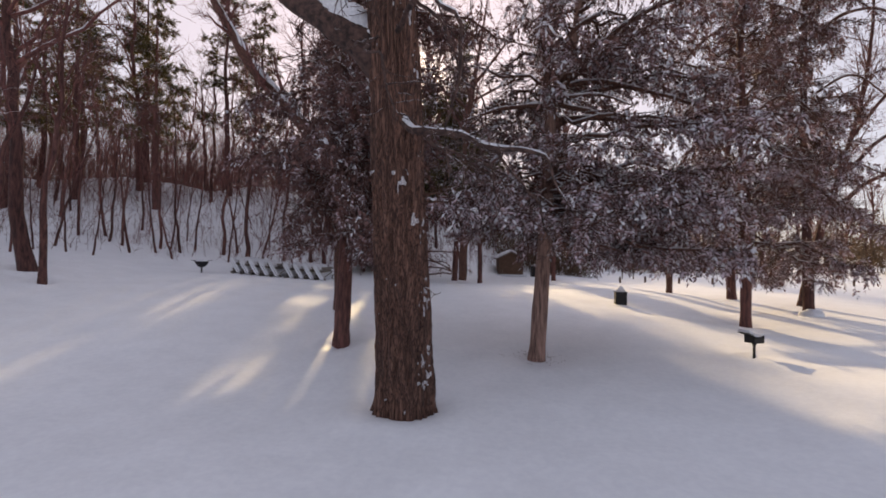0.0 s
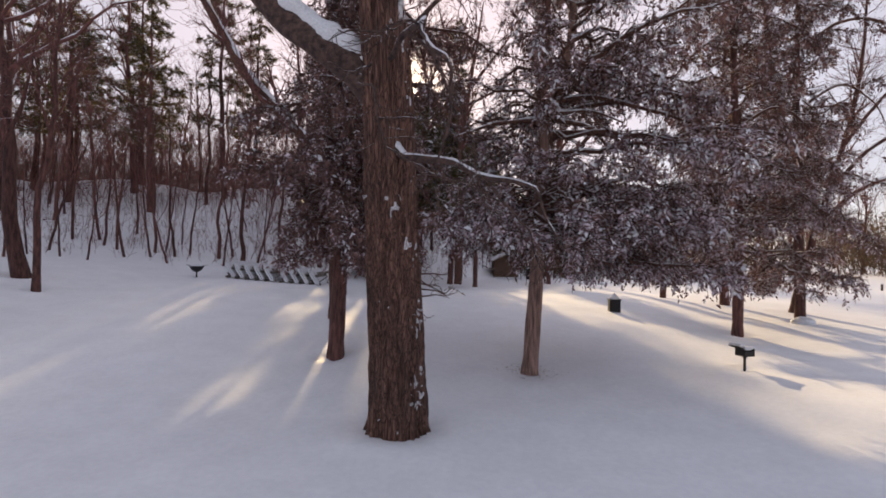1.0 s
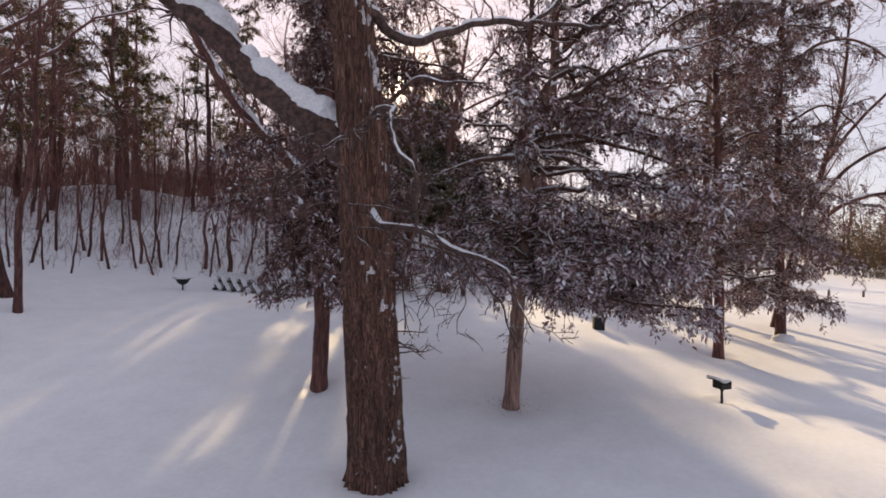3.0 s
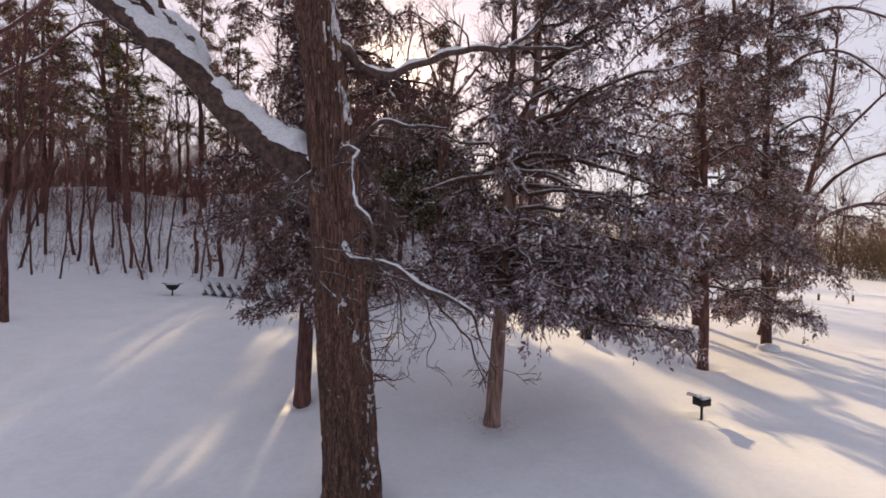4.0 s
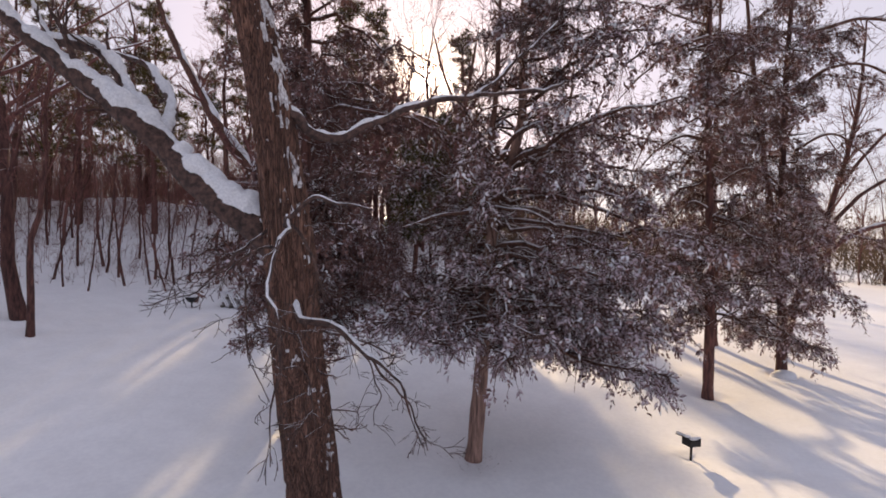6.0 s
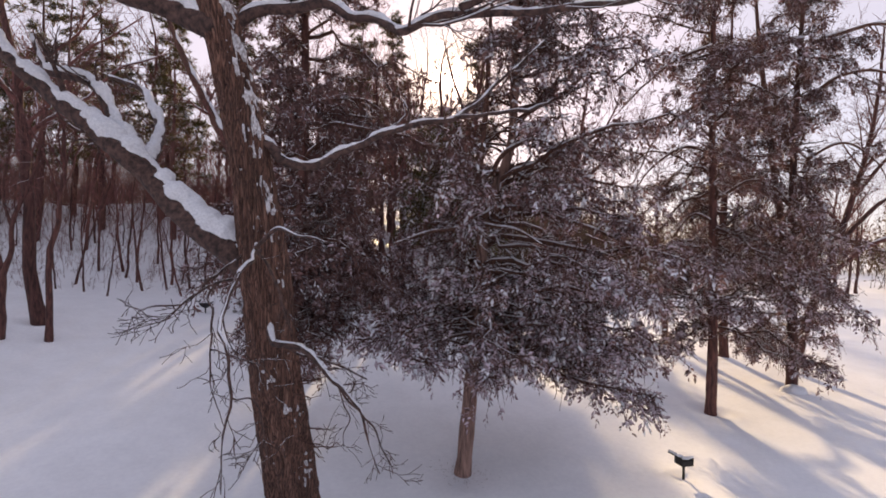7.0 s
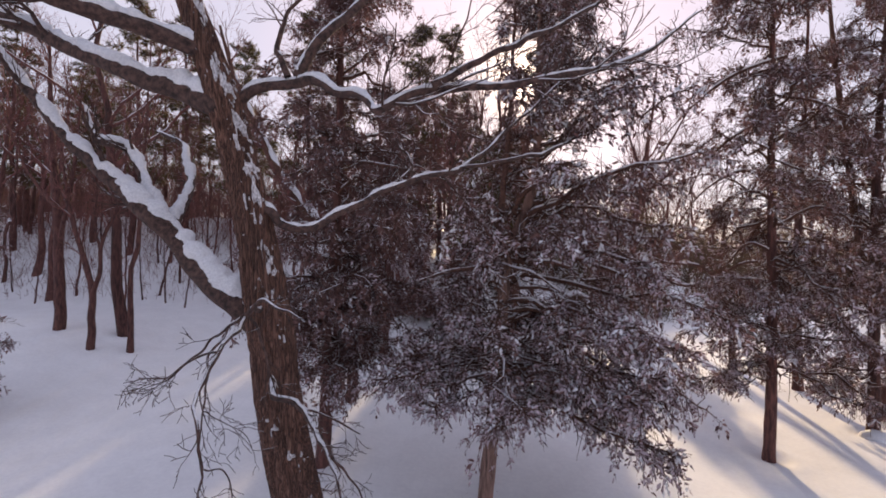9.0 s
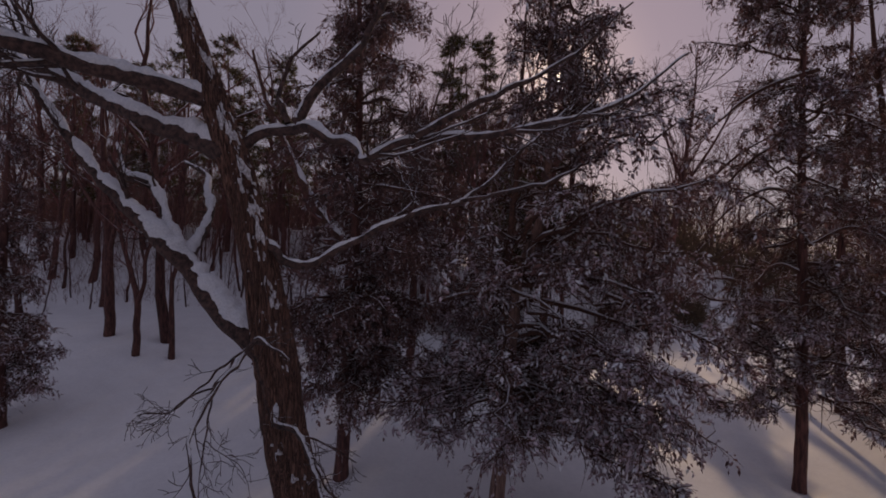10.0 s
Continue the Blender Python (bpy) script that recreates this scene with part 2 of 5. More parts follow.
def smooth_line(points, k):
    """k places along a smooth curve through the points, with linear radii in the last column if given."""
    p = np.asarray(points, float)
    s = np.r_[0, np.cumsum(np.linalg.norm(np.diff(p[:, :3], axis=0), axis=1))]
    m = np.gradient(p, s, axis=0)
    u = np.linspace(0, s[-1], k)
    i = np.clip(np.searchsorted(s, u) - 1, 0, len(s) - 2)
    h = (s[i + 1] - s[i])[:, None]
    t = ((u - s[i])[:, None]) / h
    return ((2 * t**3 - 3 * t**2 + 1) * p[i] + (t**3 - 2 * t**2 + t) * h * m[i] + (-2 * t**3 + 3 * t**2) * p[i + 1] + (t**3 - t**2) * h * m[i + 1])


def thing(name, label, category, group="", at=(0, 0, 0), turn=0.0, kind=""):
    e = new(name)
    e.matrix_world = pose(*at, 0, 0, turn)
    return tagged(e, label, category, group, kind)


def under(name, me, parent, label="", kind=""):
    ob = new(name, me)
    ob.parent = parent
    return tagged(ob, label, kind=kind)


def part(name, bm, mat, parent, label="", smooth=False):
    me = bpy.data.meshes.new(name)
    bm.to_mesh(me)
    bm.free()
    me.materials.append(mat)
    if smooth:
        me.polygons.foreach_set("use_smooth", [True] * len(me.polygons))
    return under(name, me, parent, label)


def box(size, at=(0, 0, 0), bevel=0.0, turn=(0, 0, 0), bm=None):
    bm = bm or bmesh.new()
    got = bmesh.ops.create_cube(bm, size=1.0)["verts"]
    bmesh.ops.transform(bm, matrix=pose(*at, *turn) @ Matrix.Diagonal((*size, 1)), verts=got)
    if bevel:
        edges = list({e for v in got for e in v.link_edges})
        bmesh.ops.bevel(bm, geom=edges, offset=bevel, segments=2, affect="EDGES")
    return bm


# ---- ground ----


def hill_foot(x):
    return np.where(x < -16, 23 + 0.45 * (x + 16), np.where(x < -6, 23 + 0.45 * (x + 16), 27.5 + 1.6 * (x + 6)))


def ground_z(x, y):
    x, y = np.asarray(x, float), np.asarray(y, float)
    z = 0.75 * fade(6.5, 21, y) - 0.05 * fade(8, -4, y)
    z = z + 0.055 * np.clip(-x - 3, 0, 16) * fade(6, 16, y)
    m = fade(12.5, 17, y)
    w = (1 - m) * fade(3.8, 6.3, x) + m * fade(4, 9, x)
    z = z * (1 - w) + w * (0.225 + 0.06 * fade(12.3, 11.3, y) + 0.08 * fade(17, 20.5, y) + 0.24 * fade(20, 26, y))
    z = z + 0.12 * np.clip(-x - 14, 0, 4) * fade(6, 14, y)
    h = y - hill_foot(x)
    amp = 4.9 * (1 - 0.85 * fade(2, 22, x))
    z = z + amp * fade(-1.5, 15, h) + 0.03 * np.clip(h - 14, 0, 60) * (1 - fade(0, 20, x))
    p = np.stack([x * 0.22, y * 0.22, 0 * x], -1)
    z = z + 0.05 * grain(p, 5) + 0.018 * grain(p * 4.1, 6)
    z = z + 0.7 * grain(p * 1.4 + 3, 9) * fade(6, 13, h) * (1 - fade(-4, 6, x))
    z = z + 0.25 * grain(p * 0.9, 8) * fade(2, 9, h) * (1 - fade(10, 24, x))
    return z


def gz(x, y):
    return float(ground_z(x, y))


WELLS = [(-0.70, 8.35, 0.75), (1.42, 11.6, 0.9), (-2.95, 11.9, 0.5), (8.0, 17.2, 0.6), (11.5, 20.4, 0.6), (6.06, 12.45, 0.25), (-14.6, 15.7, 0.5), (-16.4, 16.7, 0.6)]


def spread(stops):
    """Grid lines between stops: (place, step) pairs."""
    out = [stops[0][0]]
    for (a, step), (b, _) in zip(stops, stops[1:]):
        n = max(1, round((b - a) / step))
        out += list(a + (b - a) * (np.arange(n) + 1) / n)
    return np.array(out)


def build_ground():
    xs = spread([(-900, 60), (-120, 8), (-50, 1.0), (-24, 0.25), (22, 1.0), (60, 8), (140, 60), (900, 0)])
    ys = spread([(-500, 50), (-60, 6), (-12, 0.5), (2, 0.22), (27, 0.5), (60, 4), (140, 60), (1500, 0)])
    X, Y = np.meshgrid(xs, ys)
    Z = ground_z(X, Y)
    for wx, wy, r in WELLS:
        d = np.hypot(X - wx, Y - wy)
        Z = Z + 0.05 * np.exp(-((d - r * 1.15) / (0.35 * r)) ** 2) - 0.09 * np.exp(-(d / (0.75 * r)) ** 2)
    V = np.stack([X, Y, Z], -1).reshape(-1, 3)
    ny, nx = X.shape
    i, j = np.meshgrid(np.arange(ny - 1), np.arange(nx - 1), indexing="ij")
    F = np.stack([i * nx + j, i * nx + j + 1, (i + 1) * nx + j + 1, (i + 1) * nx + j], -1).reshape(-1, 4)
    ob = new("ground", Shape().add(V, F).mesh("ground", [SNOW]))
    tagged(ob, "deep smooth white snow over park lawn and wooded hill", "snow ground", kind="structure")


build_ground()


# ---- bare wood: oak limbs and winter trees ----


def sprouts(P, R, per, length, rng, spread_deg=55, k=5, droop=0.0, start=0.25, shrink=0.55, gnarl=0.18):
    """Side branches off many branches at once; returns their lines and radii."""
    n, kk, _ = P.shape
    who = np.repeat(np.arange(n), per)
    u = rng.uniform(start, 0.97, len(who)) * (kk - 1)
    i = np.minimum(u.astype(int), kk - 2)
    f = (u - i)[:, None]
    p0 = P[who, i] * (1 - f) + P[who, i + 1] * f
    r0 = (R[who, i] * (1 - f[:, 0]) + R[who, i + 1] * f[:, 0]) * shrink
    d = P[who, i + 1] - P[who, i]
    d /= np.linalg.norm(d, axis=1, keepdims=True) + 1e-9
    side = rng.normal(size=d.shape)
    side -= (side * d).sum(1, keepdims=True) * d
    side /= np.linalg.norm(side, axis=1, keepdims=True) + 1e-9
    a = np.radians(spread_deg * rng.uniform(0.6, 1.3, len(who)))[:, None]
    way = d * np.cos(a) + side * np.sin(a)
    way[:, 2] += 0.12 - droop
    way /= np.linalg.norm(way, axis=1, keepdims=True)
    L = length * rng.uniform(0.45, 1.15, len(who)) * (1.25 - 0.6 * u / (kk - 1))
    Q = np.zeros((len(who), k, 3))
    Q[:, 0] = p0
    step = (L / (k - 1))[:, None]
    for s in range(1, k):
        way = way + rng.normal(size=way.shape) * gnarl
        way[:, 2] += (0.05 - droop * 0.5)
        way /= np.linalg.norm(way, axis=1, keepdims=True)
        Q[:, s] = Q[:, s - 1] + way * step
    RR = r0[:, None] * np.linspace(1, 0.3, k)[None]
    return Q, np.maximum(RR, 0.0035)


def snow_on(shape, P, R, mat=0, amount=0.8, sides=6, seed=0, stick=1.55):
    """Snow lying along the upper side of limbs that are not steep."""
    d = np.gradient(P, axis=1)
    d /= np.linalg.norm(d, axis=2, keepdims=True) + 1e-9
    flat = np.clip(stick - np.abs(d[..., 2]) * 1.15, 0, 1)
    lump = 0.80 + 0.42 * grain(P * 3.1, seed + 11) + 0.32 * grain(P * 9.0, seed + 12)
    rr = R * amount * flat * np.clip(lump, 0.3, 1.4)
    up = P + np.array([0, 0, 1.0]) * (R * 0.62 + rr * 0.40)[..., None] + 0.25 * rr[..., None] * np.stack([grain(P * 5, 61), grain(P * 5, 62), 0 * R], -1)
    rr[:, 0] *= 0.3
    rr[:, -1] *= 0.15
    V, F = tubes(up, np.maximum(rr, 0.0015), sides)
    if sides > 8:
        k = np.clip(np.repeat(rr.ravel(), sides) / 0.13, 0.15, 1.1)[:, None]
        V = V + k * (0.022 * np.stack([grain(V * 7, s) for s in (63, 64, 65)], -1) + 0.020 * np.stack([grain(V * 21, s) for s in (66, 67, 68)], -1) + 0.011 * np.stack([grain(V * 50, s) for s in (81, 82, 83)], -1))
    shape.add(V, F, mat)


OAK_TRUNK = [(-0.72, 8.42, -0.25, 0.56), (-0.71, 8.36, 0.0, 0.455), (-0.69, 8.25, 0.45, 0.425), (-0.67, 7.9, 1.8, 0.380), (-0.64, 7.45, 3.2, 0.340), (-0.63, 7.1, 4.8, 0.312),
             (-0.70, 6.78, 6.3, 0.250), (-0.84, 6.4, 7.7, 0.225), (-1.12, 6.15, 8.8, 0.17), (-1.5, 5.95, 10.0, 0.14), (-1.7, 5.7, 12.0, 0.10), (-1.6, 5.5, 14.2, 0.05)]
# great left limb with its two risers
OAK_LEFT = [
    [(-0.60, 7.22, 4.50, 0.17), (-0.86, 7.10, 4.78, 0.215), (-1.19, 6.98, 5.06, 0.195), (-2.04, 6.92, 5.70, 0.165), (-2.40, 6.8, 6.15, 0.152), (-3.31, 6.64, 6.82, 0.118), (-4.16, 6.55, 7.50, 0.092), (-5.24, 6.35, 8.65, 0.075), (-6.3, 6.2, 10.0, 0.04)],
    [(-2.40, 6.82, 6.18, 0.10), (-2.88, 6.9, 6.76, 0.082), (-3.25, 7.0, 7.22, 0.072), (-3.6, 7.05, 7.42, 0.066), (-4.2, 7.08, 7.52, 0.055), (-4.5, 7.15, 7.78, 0.040), (-4.75, 7.2, 8.2, 0.02)],
    [(-2.30, 6.9, 6.12, 0.10), (-2.5, 7.25, 6.42, 0.085), (-2.92, 7.8, 6.85, 0.075), (-3.6, 8.3, 7.4, 0.064), (-4.2, 8.7, 7.82, 0.045), (-5.1, 8.9, 8.1, 0.025)],
]
# upper left limbs
OAK_UPPER = [
    [(-0.84, 6.4, 7.68, 0.17), (-1.4, 6.2, 7.88, 0.13), (-2.4, 6.05, 8.22, 0.110), (-3.4, 5.88, 8.66, 0.097), (-5.1, 5.6, 9.37, 0.08), (-6.6, 5.3, 10.3, 0.04)],
    [(-1.0, 6.25, 8.3, 0.12), (-1.3, 5.75, 8.42, 0.10), (-1.65, 5.05, 8.5, 0.09), (-2.0, 4.37, 8.58, 0.08), (-2.5, 3.5, 8.8, 0.055), (-3.1, 2.6, 9.3, 0.025)],
]
# right limb with its elbow
OAK_RIGHT = [
    [(-0.80, 6.45, 7.66, 0.10), (-0.55, 6.55, 7.88, 0.075), (0.02, 6.62, 7.97, 0.066), (0.60, 6.52, 7.86, 0.058), (0.76, 6.55, 7.76, 0.050), (1.02, 6.58, 7.74, 0.048), (1.28, 6.42, 7.55, 0.044), (1.48, 6.22, 7.40, 0.042), (1.80, 6.35, 7.58, 0.040), (2.35, 6.55, 7.72, 0.038), (3.1, 6.6, 7.70, 0.034), (4.05, 7.2, 8.02, 0.024), (4.9, 7.9, 8.8, 0.010)],
    [(2.1, 6.35, 7.68, 0.04), (2.7, 6.6, 8.05, 0.032), (3.4, 6.9, 8.4, 0.022), (4.3, 7.3, 9.2, 0.009)],
    [(0.1, 6.6, 8.04, 0.075), (0.35, 6.75, 8.5, 0.062), (0.7, 7.1, 9.1, 0.052), (0.95, 7.5, 9.9, 0.036), (1.5, 7.9, 11.2, 0.02)],
    [(0.0, 6.6, 8.04, 0.045), (-0.25, 6.7, 8.5, 0.038), (-0.3, 6.9, 9.0, 0.028), (0.1, 7.1, 9.5, 0.015)],
]
OAK_RIGHT_B = [
    [(-0.70, 6.75, 6.3, 0.10), (-0.45, 6.82, 6.36, 0.07), (-0.28, 6.86, 6.16, 0.058), (-0.05, 7.0, 6.11, 0.055), (0.3, 7.5, 6.42, 0.050), (1.0, 8.4, 6.92, 0.044), (1.5, 9.0, 7.18, 0.038), (2.2, 9.9, 8.05, 0.026), (3.1, 10.9, 9.3, 0.012)],
    [(1.5, 9.0, 7.18, 0.032), (2.35, 9.8, 7.45, 0.033), (3.5, 12.2, 8.5, 0.022), (4.3, 13.8, 9.4, 0.01)],
]
# thin crooked branches towards the open side
OAK_CROOKED = [
    [(-0.55, 6.85, 5.0, 0.0396), (-0.2, 6.2, 5.05, 0.0302), (0.06, 5.68, 4.9, 0.0252), (0.12, 5.3, 4.6, 0.0216), (0.28, 4.95, 4.35, 0.0194), (0.44, 4.88, 4.12, 0.0173), (0.40, 4.95, 3.75, 0.013), (0.30, 4.95, 3.35, 0.0086), (0.34, 4.9, 2.9, 0.0043)],
    [(0.1, 5.45, 4.75, 0.0144), (-0.05, 5.15, 4.66, 0.0122), (-0.22, 5.05, 4.5, 0.0101), (-0.42, 5.0, 4.5, 0.0072), (-0.62, 5.0, 4.42, 0.004)],
    [(0.40, 4.95, 3.75, 0.0094), (0.50, 5.05, 3.72, 0.0079), (0.60, 5.1, 3.45, 0.0065), (0.66, 5.1, 3.2, 0.004)],
    [(-0.2, 6.2, 5.05, 0.0216), (0.1, 6.1, 4.75, 0.0173), (0.25, 6.1, 4.4, 0.013), (0.36, 6.08, 4.12, 0.0058)],
]
OAK_CROOKED_B = [
    [(-0.1, 6.05, 5.05, 0.026), (0.25, 5.9, 5.25, 0.02), (0.6, 5.8, 5.15, 0.014), (0.9, 5.75, 5.1, 0.007)],
    [(-0.58, 7.15, 4.02, 0.06), (-0.42, 6.95, 3.90, 0.050), (-0.26, 6.86, 3.78, 0.044), (0.0, 6.82, 3.80, 0.042), (0.27, 6.75, 3.75, 0.038), (0.53, 6.6, 3.58, 0.034), (0.85, 6.35, 3.46, 0.027), (1.18, 6.1, 3.33, 0.018), (1.28, 6.05, 3.05, 0.011), (1.42, 6.0, 2.7, 0.006)],
    [(-0.3, 6.9, 3.78, 0.024), (-0.12, 7.0, 3.68, 0.02), (0.2, 7.1, 3.6, 0.017), (0.55, 7.2, 3.46, 0.013), (0.8, 7.25, 3.36, 0.007)],
    [(0.6, 6.55, 3.56, 0.018), (0.9, 6.6, 3.2, 0.014), (1.2, 6.7, 2.7, 0.010), (1.3, 6.8, 2.35, 0.006)],
]
OAK_CROOKED_C = [
    [(0.40, 6.68, 3.68, 0.0115), (0.6, 6.8, 3.3, 0.0094), (0.66, 6.9, 2.85, 0.0072), (0.6, 7.0, 2.5, 0.004)],
    [(-0.75, 6.75, 4.92, 0.0216), (-0.86, 6.36, 4.67, 0.018), (-0.85, 6.12, 4.51, 0.0144), (-0.94, 5.88, 4.35, 0.0108), (-0.99, 5.64, 4.22, 0.0072), (-1.04, 5.4, 4.17, 0.004)],
    [(-0.80, 6.5, 4.77, 0.0173), (-0.66, 6.03, 4.46, 0.0151), (-0.45, 5.87, 4.33, 0.013), (-0.38, 5.7, 3.98, 0.0108), (-0.27, 5.53, 3.68, 0.0079), (-0.05, 5.37, 3.54, 0.0058), (0.16, 5.2, 3.36, 0.004)],
    [(-0.38, 5.7, 3.98, 0.0086), (0.01, 5.6, 3.93, 0.0072), (0.27, 5.6, 3.91, 0.005), (0.42, 5.6, 3.73, 0.004)],
]
OAK_LIMBS = OAK_LEFT + OAK_UPPER + OAK_RIGHT + OAK_RIGHT_B + OAK_CROOKED + OAK_CROOKED_B + OAK_CROOKED_C


def build_oak():
    oak = thing("oak_tree", "big old oak with furrowed brown bark and snowy bare limbs", "tree")
    # trunk with furrowed bark as relief
    k, sides = 460, 160
    c = smooth_line(OAK_TRUNK, k)
    ang = np.arange(sides) * 2 * np.pi / sides
    zz = c[:, 2][:, None]
    ring = np.stack([np.cos(ang), np.sin(ang)], -1)
    q = np.stack([np.broadcast_to(np.cos(ang) * 9, (k, sides)), np.broadcast_to(np.sin(ang) * 9, (k, sides)), np.broadcast_to(zz * 1.3, (k, sides))], -1)
    warp = grain(q * 0.45 + 9, 21)
    ridges = np.abs(grain(np.stack([q[..., 0] + warp * 1.3, q[..., 1] + warp * 1.3, q[..., 2]], -1), 22))
    fine = grain(np.stack([q[..., 0] * 3, q[..., 1] * 3, q[..., 2] * 3], -1), 23)
    lobes = 0.05 * np.sin(ang * 5 + 1)[None] * fade(1.0, -0.1, zz)
    scale_by = np.clip(c[:, 3] / 0.36, 0.3, 1.2)[:, None]
    r = c[:, 3][:, None] * (1 + lobes + 0.05 * grain(q * 0.2, 24)) + scale_by * (0.040 * np.minimum(ridges * 2.4, 1) - 0.030 + 0.014 * fine)
    r = r + fade(0.3, -0.05, zz) * (0.10 * np.maximum(grain(q * np.array([1.6, 1.6, 0.4]) + 5, 27), 0))
    V = np.stack([c[:, 0][:, None] + r * ring[None, :, 0], c[:, 1][:, None] + r * ring[None, :, 1], np.broadcast_to(zz, (k, sides))], -1)
    i, j = np.meshgrid(np.arange(k - 1), np.arange(sides), indexing="ij")
    F = np.stack([i * sides + j, i * sides + (j + 1) % sides, (i + 1) * sides + (j + 1) % sides, (i + 1) * sides + j], -1).reshape(-1, 4)
    F_trunk = F
    under("trunk", Shape().add(V.reshape(-1, 3), F).mesh("oak_trunk", [BARK_OAK]), oak)
    g = np.random.default_rng(3)
    for n, pts in enumerate(OAK_LIMBS):
        thick = pts[0][3] > 0.07
        L = smooth_line(pts, 70 if thick else 26)
        P, R = L[None, :, :3], L[None, :, 3]
        off = np.stack([grain(P[0] * (2.2 if thick else 4.5) + n * 7, s) for s in (31, 32, 33)], -1) * (0.045 if thick else 0.05)
        off[0] = 0
        P = P + off[None]
        V, F = tubes(P, R, 14 if thick else 7, 0.12)
        limb = under("limb", Shape().add(V, F).mesh("limb", [BARK_BOUGH]), oak)
        sn = Shape()
        if thick:
            M = smooth_line(np.concatenate([P[0], R[0][:, None]], 1), 170)
            snow_on(sn, M[None, :, :3], M[None, :, 3], 0, (1.05, 1.1, 1.1)[n] if n < 3 else 0.9 if n < 5 else 0.85, 20, n, 2.1 if n < 3 else 1.75)
        else:
            snow_on(sn, P, R, 0, 0.85 if pts[0][3] == 0.06 else 0.7 if pts[0][3] > 0.024 else 0.35, 6, n, 1.75)
        under("snow_cap", sn.mesh("limb_snow", [SNOW_TREE]), limb, "lumpy white snow lying along the limb")
        # side branches and twigs
        big = thick and n not in (1, 2)
        A, RA = sprouts(P, R, (4 if n == 0 else 13) if big else 6, (0.9 if n == 0 else 1.5) if big else 0.55, g, 50, 6, 0.0 if big else 0.18, 0.3 if big else 0.35, 0.42)
        B, RB = sprouts(A, np.maximum(RA, 0.006) if not big else RA, 6 if big else 3, 0.7 if big else 0.30, g, 48, 5, 0.0 if big else 0.12, 0.2)
        C, RC = sprouts(B, RB, 4 if big else 1, 0.35 if big else 0.16, g, 45, 4, 0.0 if big else 0.1, 0.2)
        tw = Shape()
        for (pp, rr, s) in ((A, RA, 5), (B, RB, 4), (C, RC, 3)):
            V, F = tubes(pp, rr, s)
            tw.add(V, F, 0)
        snow_on(tw, A, RA, 1, 0.9 if big else 0.45, 5, n + 40)
        snow_on(tw, B[::2], RB[::2], 1, 0.8 if big else 0.3, 4, n + 60)
        under("twig", tw.mesh("limb_twigs", [BARK_BOUGH, SNOW_TREE]), limb, "thin bare twigs dusted with snow", "stuff")
    # clinging snow on the bark and short sprigs by the trunk
    zc = np.broadcast_to(zz, (k, sides))
    ac = np.broadcast_to(ang, (k, sides))
    turn = np.abs((ac + 0.45 + np.pi) % (2 * np.pi) - np.pi)
    edge = np.exp(-(turn / 0.6) ** 2)
    where = -1.45 + 0.98 * edge * fade(3.8, 6.6, zc) + 0.85 * np.exp(-((turn - 0.15) / 0.36) ** 2) * fade(4.5, 0.8, zc)
    for hz, ha, size, force in ((1.93, -1.62, 0.15, 1.7), (3.28, -1.22, 0.13, 1.5), (2.8, -0.70, 0.12, 1.1), (3.66, -0.60, 0.11, 1.0), (6.7, -0.45, 0.24, 1.2), (7.35, -0.2, 0.26, 1.2), (8.05, -0.6, 0.26, 1.2),
                                (5.7, -0.4, 0.2, 1.1), (4.8, -2.7, 0.2, 1.2), (8.9, -0.1, 0.25, 1.2), (9.6, -0.6, 0.25, 1.2), (5.2, -0.6, 0.14, 1.1), (4.6, -0.4, 0.16, 1.0)):
        gap = np.abs((ac - ha + np.pi) % (2 * np.pi) - np.pi) * 0.33
        where = where + force * np.exp(-(gap / size) ** 2 - ((zc - hz) / (size * 0.9)) ** 2)
    w = np.stack([np.broadcast_to(0.4 * np.cos(ang), (k, sides)), np.broadcast_to(0.4 * np.sin(ang), (k, sides)), zc], -1)
    where = where + 0.5 * grain(w * 3.0 + 40, 25) + 1.0 * grain(w * np.array([11, 11, 8]) + 70, 26) + 1.2 * grain(w * np.array([26, 26, 17]) + 90, 28)
    even_r = c[:, 3][:, None] * (1 + lobes)
    rs = np.where(where > 0, np.maximum(even_r - 0.01 * scale_by, r - 0.012) + 0.004 + 0.03 * np.clip(where, 0, 0.9), even_r - 0.07)
    VS = np.stack([c[:, 0][:, None] + rs * ring[None, :, 0], c[:, 1][:, None] + rs * ring[None, :, 1], zc], -1).reshape(-1, 3)
    F = F_trunk
    used = (where.ravel()[F] > 0).any(1)
    keep = np.unique(F[used])
    back = np.full(len(VS), -1)
    back[keep] = np.arange(len(keep))
    under("clinging_snow", Shape().add(VS[keep], back[F[used]]).mesh("bark_snow", [SNOW_BARK]), oak, "white snow plastered into the bark", "stuff")
    tw = Shape()
    for z, a, count in ((2.35, -0.2, 4), (2.05, -0.1, 2), (3.4, 0.1, 2), (3.0, -0.3, 2)):
        row = c[np.argmin(np.abs(c[:, 2] - z))]
        for _ in range(count):
            b = a + g.normal() * 0.25
            o = row[:3] + np.array([np.cos(b), np.sin(b), 0]) * row[3] + np.array([0, 0, g.normal() * 0.12])
            d = np.array([np.cos(b), np.sin(b), g.uniform(-0.5, 0.3)])
            ln = np.stack([o + d * s + g.normal(size=3) * 0.02 * s * 3 for s in np.linspace(0, g.uniform(0.25, 0.6), 6)])[None]
            rr = np.linspace(0.012, 0.004, 6)[None]
            A, RA = sprouts(ln, rr, 5, 0.18, g, 45, 4)
